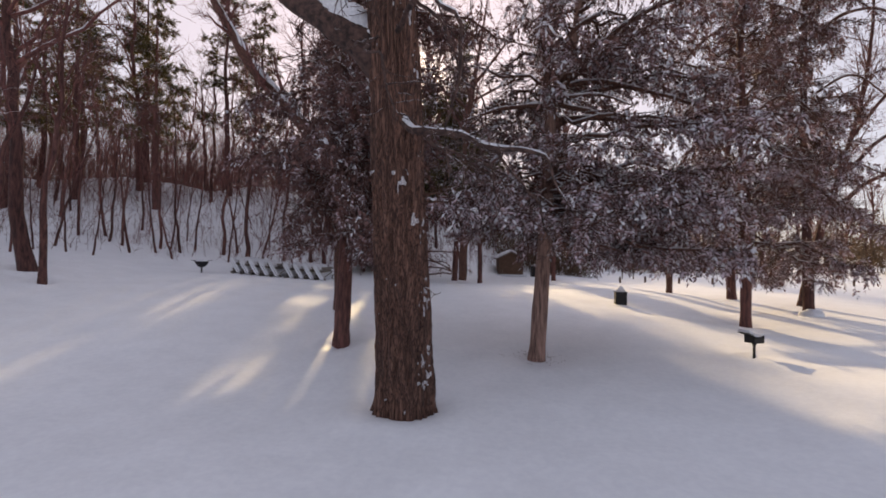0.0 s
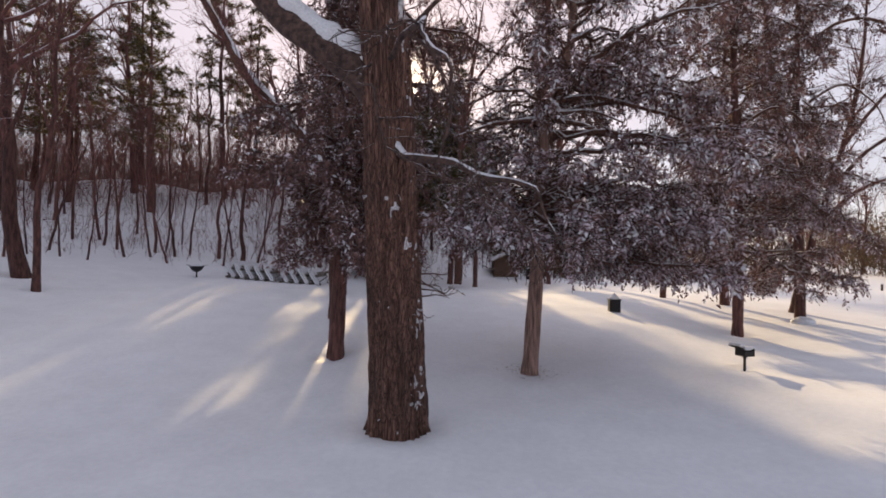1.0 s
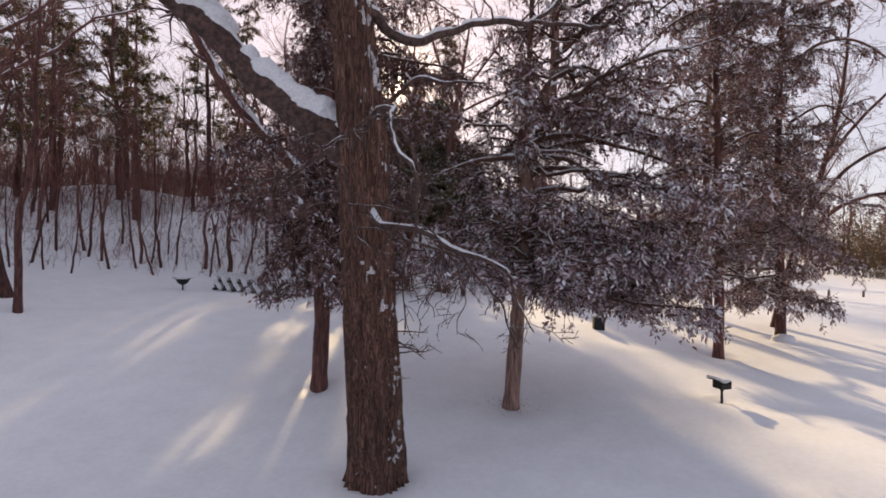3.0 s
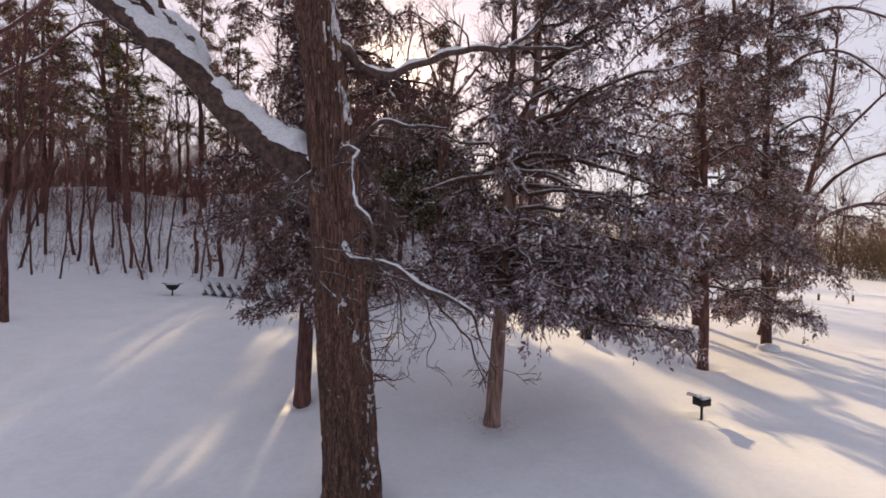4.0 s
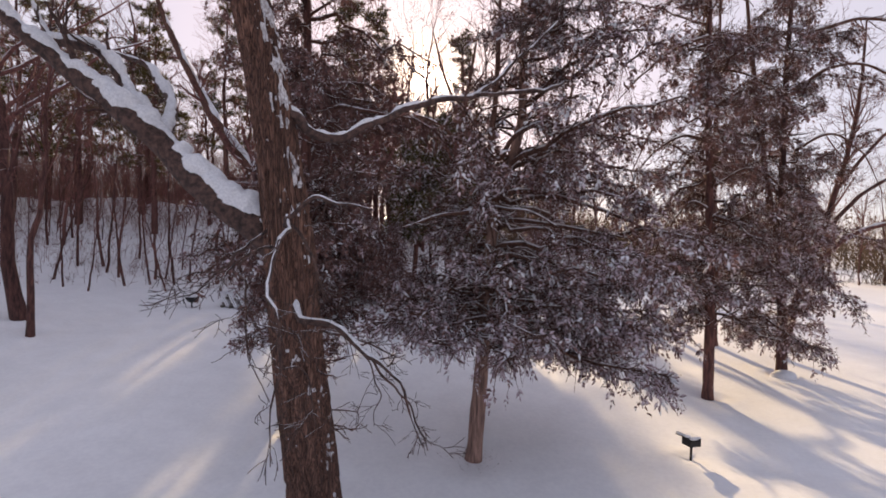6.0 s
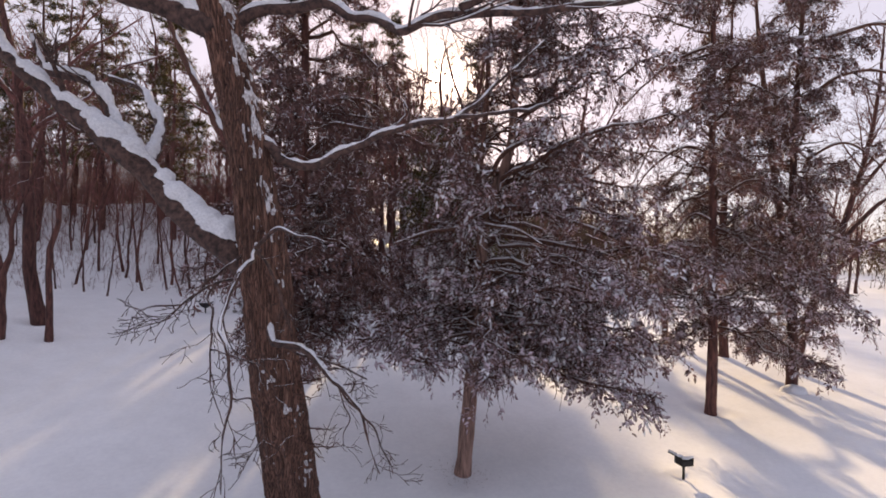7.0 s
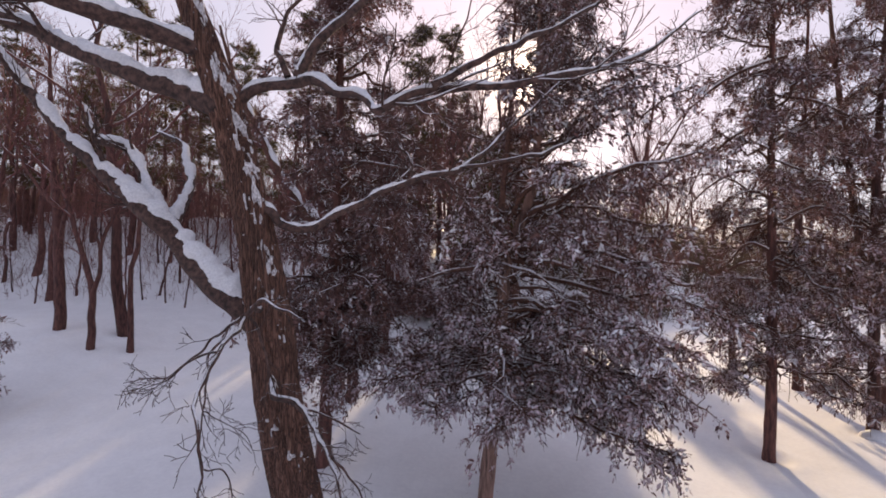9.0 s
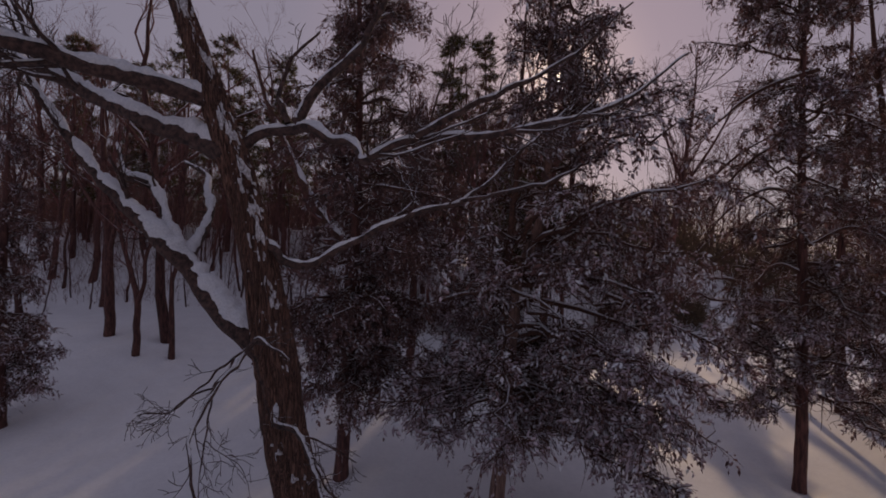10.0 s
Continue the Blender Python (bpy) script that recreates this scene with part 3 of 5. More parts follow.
            for pp, r2 in ((ln, rr), (A, RA)):
                V, F = tubes(pp, r2, 4)
                tw.add(V, F)
    under("twig", tw.mesh("trunk_sprigs", [BARK_LIMB]), oak, "short bare sprigs on the trunk", "stuff")
    return oak


build_oak()


# ---- evergreens ----


def foliage(shape, P0, P1, per, size, g, snow=0.25, hang=0.5, frost=0.0, slim=1.0):
    """Needle sprays along many twigs at once: small folded leaves, some with snow lying on them."""
    n = len(P0)
    u = g.uniform(0.05, 1.0, (n, per))
    pos = P0[:, None] + (P1 - P0)[:, None] * u[..., None]
    d = np.broadcast_to(((P1 - P0) / (np.linalg.norm(P1 - P0, axis=1, keepdims=True) + 1e-9))[:, None], pos.shape)
    way = d * 0.8 + g.normal(size=pos.shape) * 0.55
    way[..., 2] -= hang * g.uniform(0.2, 1.0, (n, per))
    way /= np.linalg.norm(way, axis=2, keepdims=True)
    L = size * g.uniform(0.55, 1.35, (n, per, 1))
    side = np.cross(way, g.normal(size=pos.shape))
    side /= np.linalg.norm(side, axis=2, keepdims=True) + 1e-9
    W = L * g.uniform(0.13, 0.24, (n, per, 1)) * slim
    lift = np.cross(way, side) * W * 0.5
    q = np.stack([pos, pos + way * L * 0.45 + side * W + lift, pos + way * L, pos + way * L * 0.5 - side * W + lift], 2).reshape(-1, 4, 3)
    m = len(q)
    F = np.arange(m * 4).reshape(m, 4)
    shape.add(q.reshape(-1, 3), F, np.where(g.random(m) < frost, 2, 0))
    if snow > 0:
        pick = g.random(m) < snow
        q2 = q[pick].mean(1)
        w2 = way.reshape(-1, 3)[pick] * np.array([1, 1, 0.55])
        L2 = L.reshape(-1, 1)[pick]
        s2 = np.cross(w2, np.array([0, 0, 1.0]))
        s2 /= np.linalg.norm(s2, axis=1, keepdims=True) + 1e-9
        up = np.array([0, 0, 1.0]) * L2 * 0.16
        a, b, c, e = q2 - w2 * L2 * 0.42 + up * 0.3, q2 + s2 * L2 * 0.22 + up * 0.2, q2 + w2 * L2 * 0.45 + up * 0.2, q2 - s2 * L2 * 0.22 + up * 0.2
        top = q2 + up * 1.3
        V = np.stack([a, b, c, e, top], 1).reshape(-1, 3)
        o = (np.arange(len(q2)) * 5)[:, None]
        T = np.concatenate([o + np.array(t) for t in ((0, 1, 4), (1, 2, 4), (2, 3, 4), (3, 0, 4))])
        shape.add(V, T, 1)


def sprays(shape, P0, P1, per, size, g, snow=0.25, hang=0.5, frost=0.0, leaflets=6):
    """Feathery flat sprays along many twigs at once: a drooping midrib with leaflets to both sides; a spray is green, frosted or snowy as a whole."""
    n = len(P0)
    pos = P0[:, None] + (P1 - P0)[:, None] * g.uniform(0.15, 1.0, (n, per))[..., None]
    d = (P1 - P0) / (np.linalg.norm(P1 - P0, axis=1, keepdims=True) + 1e-9)
    way = d[:, None] * 0.7 + g.normal(size=pos.shape) * 0.42
    way[..., 2] -= hang * g.uniform(0.2, 1.0, (n, per))
    pos, way = pos.reshape(-1, 3), way.reshape(-1, 3)
    way /= np.linalg.norm(way, axis=1, keepdims=True)
    m = len(pos)
    L = size * g.uniform(0.6, 1.4, (m, 1))
    side = np.cross(way, g.normal(size=(m, 3)) + np.array([0, 0, 0.8]))
    side /= np.linalg.norm(side, axis=1, keepdims=True) + 1e-9
    k = np.arange(leaflets)
    u = np.where(k < leaflets - 1, 0.08 + 0.8 * k / (leaflets - 1), 0.85)
    turn = np.radians(np.where(k < leaflets - 1, np.where(k % 2, 42, -42), 0))
    base = pos[:, None] + way[:, None] * (L * u)[..., None]
    base[..., 2] -= 0.22 * L * u**2
    base += g.normal(size=base.shape) * (0.06 * L)[:, None]
    out = way[:, None] * np.cos(turn)[None, :, None] + side[:, None] * np.sin(turn)[None, :, None] + g.normal(size=(m, leaflets, 3)) * 0.38
    out[..., 2] -= 0.25 * u
    ln = (L * (0.50 - 0.18 * u) * g.uniform(0.6, 1.3, (m, leaflets)))[..., None]
    flat = np.cross(out, np.cross(way, side)[:, None] + g.normal(size=(m, leaflets, 3)) * 0.5)
    flat /= np.linalg.norm(flat, axis=2, keepdims=True) + 1e-9
    w = ln * 0.28
    lift = np.array([0, 0, 1.0]) * w * 0.35
    q = np.stack([base, base + out * ln * 0.45 + flat * w + lift, base + out * ln, base + out * ln * 0.5 - flat * w + lift], 2).reshape(-1, 3)
    kind = np.where(g.random(m) < frost, 2, 0)[:, None] * np.ones((1, leaflets), int)
    kind = np.where((g.random(m) < snow)[:, None] & (g.random((m, leaflets)) < 0.45), 1, kind)
    kind = kind.ravel()
    shape.add(q, np.arange(len(q)).reshape(-1, 4), np.where(kind == 1, 1, 0))
    dust = q.reshape(-1, 4, 3)[kind == 2]          # snow dust lies on top of the leaflets
    if len(dust):
        dust = dust + np.array([0, 0, 0.013]) + (dust.mean(1, keepdims=True) - dust) * 0.06
        shape.add(dust.reshape(-1, 3), np.arange(len(dust) * 4).reshape(-1, 4), 2)


def evergreen(name, label, foot, stem, base, top, reach, boughs, seed, twigs=26, leaves=12, size=0.12, snow=0.25, lean=(0, 0), group="", bare=0.0, droop=0.3, hang=1.0, sides=16, sink=0.25, low=1.5, apart=True, bark=None, even=0.5, frost=0.42, thin=0.0, wild=0.0, hem=0.9, shoots=9, gap=None, bend=0.0, airy=0.0, rim=0.0, clearing=0.0, leaf=None):
    """A tall evergreen: fluted trunk, long arching boughs and hanging sprays. reach(u, azimuth) gives the bough length from crown base (u=0) to tip (u=1)."""
    g = np.random.default_rng(seed)
    x, y = foot
    z0 = gz(x, y)
    t = thing(name, label, "tree", group, (x, y, z0))
    H = top
    ks = 60
    u = np.linspace(0, 1, ks)
    line = np.stack([lean[0] * u + 0.10 * H / 14 * np.sin(u * 5 + seed), lean[1] * u + 0.08 * np.sin(u * 4 + seed * 2) * H / 14, -sink + (H + sink) * u], -1)
    line[:, 0] += bend * fade(0.36, 0.52, u)
    line[:, :2] -= line[0, :2]
    R = stem * (1 - u) ** 0.85 * (1 + 0.30 * np.exp(-u * 45)) + 0.012
    V, F = tubes(line[None], R[None], sides, 0.10)
    under("trunk", Shape().add(V, F).mesh("evergreen_trunk", [bark or BARK_WOODS]), t)
    # boughs, more of them low down
    v = g.uniform(0, 1, boughs) ** low
    az = (np.arange(boughs) * 2.399963 + g.normal(size=boughs) * 0.5) % (2 * np.pi)
    L = np.array([reach(a, b) for a, b in zip(v, az)]) * g.uniform(even, 1.12, boughs)
    if gap:
        stay = ~((np.abs(v - gap[0]) < gap[1]) & (np.cos(az - gap[2]) > 0.1) & (g.random(boughs) < 0.85))
        v, az, L = v[stay], az[stay], L[stay]
    if clearing:       # fewer low boughs before the stem
        stay = ~((v < 0.26) & (np.sin(az) < -0.55) & (np.random.default_rng(seed + 1).random(len(v)) < clearing))
        v, az, L = v[stay], az[stay], L[stay]
    n = len(v)
    zb = base + (H * 0.985 - base) * v
    p0 = np.stack([np.interp(zb, line[:, 2], line[:, 0]), np.interp(zb, line[:, 2], line[:, 1]), zb], -1)
    k = 9
    s = np.linspace(0, 1, k)
    out = np.stack([np.cos(az), np.sin(az), 0 * az], -1)
    swing = g.normal(size=n) * (0.22 + 0.3 * wild)
    side = np.stack([-np.sin(az), np.cos(az), 0 * az], -1)
    rise = g.uniform(-0.1 - max(0, wild - 0.4), 0.45 + 0.7 * wild, n)
    P = p0[:, None] + out[:, None] * (L[:, None] * s)[..., None] + side[:, None] * (swing[:, None] * L[:, None] * s**2)[..., None]
    P[..., 2] += L[:, None] * (rise[:, None] * s - droop * g.uniform(0.6, 1.4, n)[:, None] * s**2.2)
    P[:, 1:] += g.normal(size=(n, k - 1, 3)) * 0.09
    P[:, 1:] += np.cumsum(g.normal(size=(n, k - 1, 3)), 1) * 0.07 * wild
    P[..., 2] = np.maximum(P[..., 2], (hem + rim * np.maximum(0, -np.cos(az - 0.7)))[:, None])
    RB = (0.010 + 0.014 * L)[:, None] * np.linspace(1, 0.2, k)[None]
    # twigs: out to the sides, then hanging
    per = np.maximum(6, (twigs * L / L.mean()).astype(int))
    who = np.repeat(np.arange(n), per)
    inner = 0.10 + bare * 0.45 + 0.45 * clearing * fade(0.32, 0.2, v[who])
    uu = (inner + (1 - inner) * g.random(len(who)) ** 0.8) * (k - 1)
    i = np.minimum(uu.astype(int), k - 2)
    f = (uu - i)[:, None]
    q0 = P[who, i] * (1 - f) + P[who, i + 1] * f
    d = P[who, i + 1] - P[who, i]
    d /= np.linalg.norm(d, axis=1, keepdims=True) + 1e-9
    sd = np.cross(d, np.array([0, 0, 1.0])) * np.where(g.random(len(who)) < 0.5, -1, 1)[:, None]
    way = d * 0.6 + sd * g.uniform(0.1, 1.1, len(who))[:, None] + g.normal(size=d.shape) * 0.25
    way[:, 2] += g.uniform(-0.45, 0.25, len(who))
    way /= np.linalg.norm(way, axis=1, keepdims=True)
    ln = g.uniform(0.3, 1.0, len(who)) * np.clip(L[who] * 0.24, 0.26, 0.58)
    q1 = q0 + way * (ln * 0.55)[:, None]
    w2 = way * 0.45 + g.normal(size=d.shape) * 0.18
    w2[:, 2] -= hang * g.uniform(0.2, 1.2, len(who))
    w2 /= np.linalg.norm(w2, axis=1, keepdims=True)
    q2 = q1 + w2 * (ln * g.uniform(0.5, 1.0, len(who)))[:, None]
    leafed = g.random(len(who)) > bare + airy * fade(0.28, 0.42, v[who]) + thin * fade(0.06, 0.2, v[who]) * fade(0.52, 0.40, v[who]) * (0.5 - 0.5 * np.cos(az[who] - 0.2))
    groups = range(n) if apart else [None]
    for b in groups:
        bs = slice(b, b + 1) if apart else slice(None)
        ts = (who == b) if apart else np.ones(len(who), bool)
        V, F = tubes(P[bs], RB[bs], 6)
        bough = under("bough", Shape().add(V, F).mesh("bough", [BARK_LIMB]), t, "", "" if apart else "stuff")
        wood = Shape()
        snow_on(wood, P[bs], RB[bs], 1, 0.7, 5, seed)
        V, F = tubes(np.stack([q0[ts], q1[ts], q2[ts]], 1), np.array([0.010, 0.007, 0.003])[None] * np.ones((int(ts.sum()), 1)), 3)
        wood.add(V, F, 0)
        if apart:
            A, RA = sprouts(P[bs], RB[bs], shoots, 0.8, g, 55, 5, 0.12, 0.12, 0.5, 0.3)
            B, R2 = sprouts(A, RA, 2, 0.35, g, 50, 3, 0.1, 0.2, 0.6, 0.3)
            for pp, r2 in ((A, RA), (B, R2)):
                V, F = tubes(pp, np.maximum(r2, 0.005), 3)
                wood.add(V, F, 0)
            snow_on(wood, A, RA, 1, 1.0, 3, seed)
        under("twig", wood.mesh("bough_twigs", [BARK_LIMB, SNOW_TREE]), bough, "thin twigs and snow along the bough", "stuff")
        ts = ts & leafed
        if ts.any():
            cr = Shape()
            cold = frost * (min(1.5, max(0.55, 2.0 - 4.5 * v[b])) if apart else 1)   # more snow dust low down
            sprays(cr, q0[ts], q1[ts], max(1, leaves // 12), size * 1.6, g, snow, 0.2, cold, 6 if apart else 4)
            sprays(cr, q1[ts], q2[ts], max(1, leaves // 6), size * 1.6, g, snow, 0.45, cold, 6 if apart else 4)
            under("spray", cr.mesh("spray", [leaf or LEAF_CEDAR, SNOW_TREE, LEAF_FROST]), bough, "hanging needle sprays dusted with snow", "stuff")
    return t


def cone(wide, power=0.9, low=0.55):
    """Bough length over height: widest a little above the crown's base."""
    return lambda u, a: wide * (low + (1 - low) * min(1, u / 0.18)) * max(0.06, (1 - u)) ** power


def lopsided(wide, far, towards, power=0.8, low=0.7):
    """As cone, but longer towards one side."""
    def f(u, a):
        k = 0.5 + 0.5 * math.cos(a - towards)
        return (wide + (far - wide) * k * (1 - u)) * (low + (1 - low) * min(1, u / 0.15)) * max(0.06, (1 - u)) ** power
    return f


def slanting(wide, far, power):
    """Longer low down on one side and high up on the other."""
    low_side = lopsided(wide, far, 3.4, power)
    return lambda u, a: low_side(u, a) * (1 + fade(0.22, 0.42, u) * (0.65 * max(0.0, math.cos(a)) - 0.68 * max(0.0, -math.cos(a))))


def dome(near, far, towards, shoulder, upper):
    """A broad skirt up to the shoulder, and a slimmer spire above it."""
    def f(u, a):
        wide = (near + (far - near) * (0.5 + 0.5 * math.cos(a - towards))) * (0.85 if math.sin(a) < -0.7 else 1)
        if u < shoulder:
            if math.cos(a - towards) < 0:
                wide *= 1 + 0.45 * math.cos(a - towards) * min(1, u / 0.12)
            return wide * (0.86 + 0.14 * min(1, u / 0.1))
        k = min(1, (u - shoulder) / 0.2)
        spire = upper * max(0.05, 1 - (u - shoulder) / (1 - shoulder)) ** 0.7 * (0.72 + 0.28 * math.cos(a - towards))
        return wide * (1 - k) + spire * k if wide > spire else spire
    return f


def heavy_boughs(tree, lines, seed, per=9, twig=0.6):
    """Thick bare boughs laid out one by one, with snow along them and short twigs."""
    g = np.random.default_rng(seed)
    for n, pts in enumerate(lines):
        L = smooth_line(pts, 30)
        P, R = L[None, :, :3] + 0.02 * np.stack([grain(L[:, :3] * 3 + n * 5, s) for s in (71, 72, 73)], -1)[None], L[None, :, 3]
        V, F = tubes(P, R, 9, 0.14)
        bough = under("bough", Shape().add(V, F).mesh("heavy_bough", [BARK_LIMB]), tree)
        wood = Shape()
        snow_on(wood, P, R, 1, 0.8, 6, seed + n, 1.6)
        A, RA = sprouts(P, R, per, twig, g, 55, 5, 0.08, 0.25, 0.4, 0.3)
        B, RB = sprouts(A, RA, 4, twig * 0.5, g, 50, 4, 0.1)
        for pp, r2 in ((A, RA), (B, RB)):
            V, F = tubes(pp, np.maximum(r2, 0.004), 3)
            wood.add(V, F, 0)
        snow_on(wood, A, RA, 1, 0.9, 4, seed)
        under("twig", wood.mesh("heavy_bough_twigs", [BARK_LIMB, SNOW_TREE]), bough, "short twigs and snow along the bough", "stuff")


big_cedar = evergreen("cedar", "tall evergreen with a pale bare lower stem and hanging sprays", (1.42, 11.6), 0.155, 2.3, 14.5, dome(2.3, 3.6, 0.0, 0.28, 2.95), 245, 12, 34, 14, 0.11, 0.46, (0.3, 0.5), "evergreens on the lawn", bare=0.30, low=1.5, droop=0.22, hang=0.75, gap=(0.55, 0.075, 3.2), frost=0.78, clearing=0.5, bark=BARK_CEDAR, even=0.68, thin=0.3, wild=0.25, hem=2.25, rim=1.05, bend=0.55, airy=0.12)
heavy_boughs(big_cedar, [
    [(0.12, 0.0, 5.2, 0.085), (0.16, 0.0, 5.9, 0.075), (0.24, 0.0, 7.0, 0.065), (0.32, 0.05, 8.6, 0.05), (0.36, 0.1, 10.4, 0.03), (0.38, 0.1, 12.0, 0.012)],
    [(0.45, 0.05, 6.4, 0.055), (0.75, -0.05, 6.85, 0.045), (1.2, -0.15, 7.05, 0.035), (1.7, -0.2, 7.0, 0.018)],
    [(0.12, 0.0, 5.35, 0.07), (0.6, -0.1, 5.62, 0.055), (1.2, -0.2, 5.65, 0.048), (2.0, -0.3, 5.42, 0.038), (3.0, -0.4, 5.05, 0.025), (3.6, -0.5, 4.7, 0.012)],
    [(0.10, 0.0, 5.25, 0.06), (-0.3, -0.15, 5.2, 0.045), (-0.9, -0.3, 5.1, 0.034), (-1.6, -0.4, 4.85, 0.014)],
    [(0.12, -0.05, 5.3, 0.045), (0.5, -0.45, 5.28, 0.036), (1.0, -0.8, 5.2, 0.028), (1.6, -1.1, 4.9, 0.012)],
    [(0.10, -0.05, 5.2, 0.03), (0.25, -0.5, 5.05, 0.022), (0.35, -0.62, 4.6, 0.016), (0.30, -0.66, 4.1, 0.008)]], 52)
evergreen("cedar", "dark slender evergreen with drooping snowy boughs behind the oak", (-3.0, 12.1), 0.17, 2.5, 17.0, slanting(2.5, 2.7, 0.45), 195, 12, 34, 17, 0.10, 0.18, (-0.2, 0.3), "evergreens on the lawn", bare=0.15, low=1.2, droop=0.38, hang=0.8, wild=0.45, hem=2.2, frost=0.17)
evergreen("cedar", "dark slender evergreen with drooping snowy boughs behind the oak", (-5.9, 21.0), 0.19, 4.0, 11.0, cone(2.4, 0.6), 75, 13, 28, 15, 0.105, 0.24, (0.2, 0.2), "evergreens on the lawn", bare=0.15, low=1.5)
open_cedar = evergreen("cedar", "straight evergreen with a bare brown lower stem and open boughs", (8.0, 17.2), 0.14, 2.3, 18.0, cone(2.9, 0.4, 0.8), 145, 14, 38, 15, 0.11, 0.22, (0.0, 0.2), "evergreens on the lawn", bare=0.54, low=1.15, droop=0.40, hang=0.9, wild=0.75, even=0.4, hem=1.9, shoots=20, frost=0.60)
banked_cedar = evergreen("cedar", "straight evergreen with snow banked against its foot", (11.5, 20.3), 0.165, 1.7, 18.5, cone(2.8, 0.4, 0.8), 140, 15, 38, 15, 0.115, 0.22, (0.3, 0.2), "evergreens on the lawn", bare=0.50, low=1.15, droop=0.38, hang=0.9, wild=0.75, even=0.4, hem=1.3, shoots=20, frost=0.52)
heavy_boughs(open_cedar, [
    [(0.1, 0.0, 11.0, 0.05), (-1.0, 0.0, 10.7, 0.04), (-2.1, 0.0, 9.9, 0.028), (-2.9, 0.0, 9.0, 0.012)],
    [(0.05, 0.0, 9.4, 0.05), (-0.8, -0.1, 9.1, 0.04), (-1.8, -0.2, 8.2, 0.028), (-2.4, -0.2, 6.9, 0.012)],
    [(0.05, 0.0, 7.6, 0.05), (-0.9, -0.2, 7.9, 0.038), (-1.9, -0.3, 7.3, 0.026), (-2.6, -0.4, 6.2, 0.012)],
    [(0.0, 0.0, 6.4, 0.045), (0.9, -0.3, 6.9, 0.035), (1.7, -0.4, 6.3, 0.024), (2.2, -0.5, 5.0, 0.01)],
    [(0.0, 0.0, 5.6, 0.045), (-0.7, -0.3, 5.9, 0.034), (-1.3, -0.5, 5.2, 0.022), (-1.6, -0.6, 4.0, 0.01)]], 53, 16, 1.1)
heavy_boughs(banked_cedar, [
    [(-0.05, 0.0, 3.4, 0.12), (-0.5, 0.2, 6.3, 0.11), (-0.85, 0.3, 9.0, 0.10), (-1.3, 0.05, 11.6, 0.075), (-1.6, 0.0, 14.5, 0.04), (-1.7, 0.0, 17.0, 0.015)],
    [(0.25, 0.0, 10.2, 0.07), (1.3, 0.1, 10.9, 0.055), (2.2, 0.1, 11.0, 0.045), (3.3, 0.2, 10.5, 0.034), (4.5, 0.2, 9.4, 0.022), (5.2, 0.2, 8.2, 0.01)],
    [(0.3, 0.0, 12.0, 0.07), (2.2, 0.0, 12.5, 0.05), (4.0, 0.0, 12.0, 0.034), (5.6, 0.0, 10.9, 0.012)],
    [(0.3, 0.0, 14.0, 0.06), (1.8, 0.0, 14.8, 0.045), (3.4, 0.0, 14.6, 0.03), (4.9, 0.0, 13.6, 0.012)],
    [(0.2, 0.0, 8.0, 0.05), (1.1, -0.3, 8.5, 0.038), (2.0, -0.4, 7.9, 0.025), (2.6, -0.5, 6.6, 0.01)]], 54, 18, 1.5)
evergreen("cedar", "leaning evergreen with a bare brown lower stem", (10.7, 24.5), 0.18, 3.4, 17.0, cone(2.6, 0.45), 70, 16, 22, 12, 0.13, 0.26, (-0.3, 0.2), "evergreens on the lawn", bare=0.4, low=1.2, droop=0.45, wild=0.7, even=0.4)
evergreen("cedar", "dark evergreen with low snowy boughs at the lawn's end", (-14.4, 9.6), 0.2, 0.9, 11.0, cone(2.3, 0.6), 70, 17, 28, 14, 0.11, 0.26, (0.1, 0.1), "evergreens on the lawn", low=1.3)


def foot_shade_flecks(at, n, seed):
    """Dark flecks added on the snow round a foot in place of its shade."""
    g = np.random.default_rng(seed)
    a, d = g.uniform(0, 6.3, n), 0.2 + 0.28 * np.abs(g.normal(size=n))
    x, y = at[0] + np.cos(a) * d, at[1] + np.sin(a) * d * 0.9 - 0.1
    P = np.stack([x, y, ground_z(x, y) + 0.015], -1)
    w = g.normal(size=(n, 3)) * np.array([0.010, 0.010, 0.002])
    V, F = tubes(np.stack([P - w, P + g.normal(size=(n, 3)) * 0.004, P + w], 1), np.array([0.001, 0.004, 0.001])[None] * g.uniform(0.5, 1.4, (n, 1)), 4)
    tagged(new("foot_shade_flecks", Shape().add(V, F).mesh("foot_shade_flecks", [BARK_LIMB])), "dark flecks added for the shade round the foot", "litter", kind="stuff")


foot_shade_flecks((1.42, 11.6), 170, 5)


# ---- winter woods ----


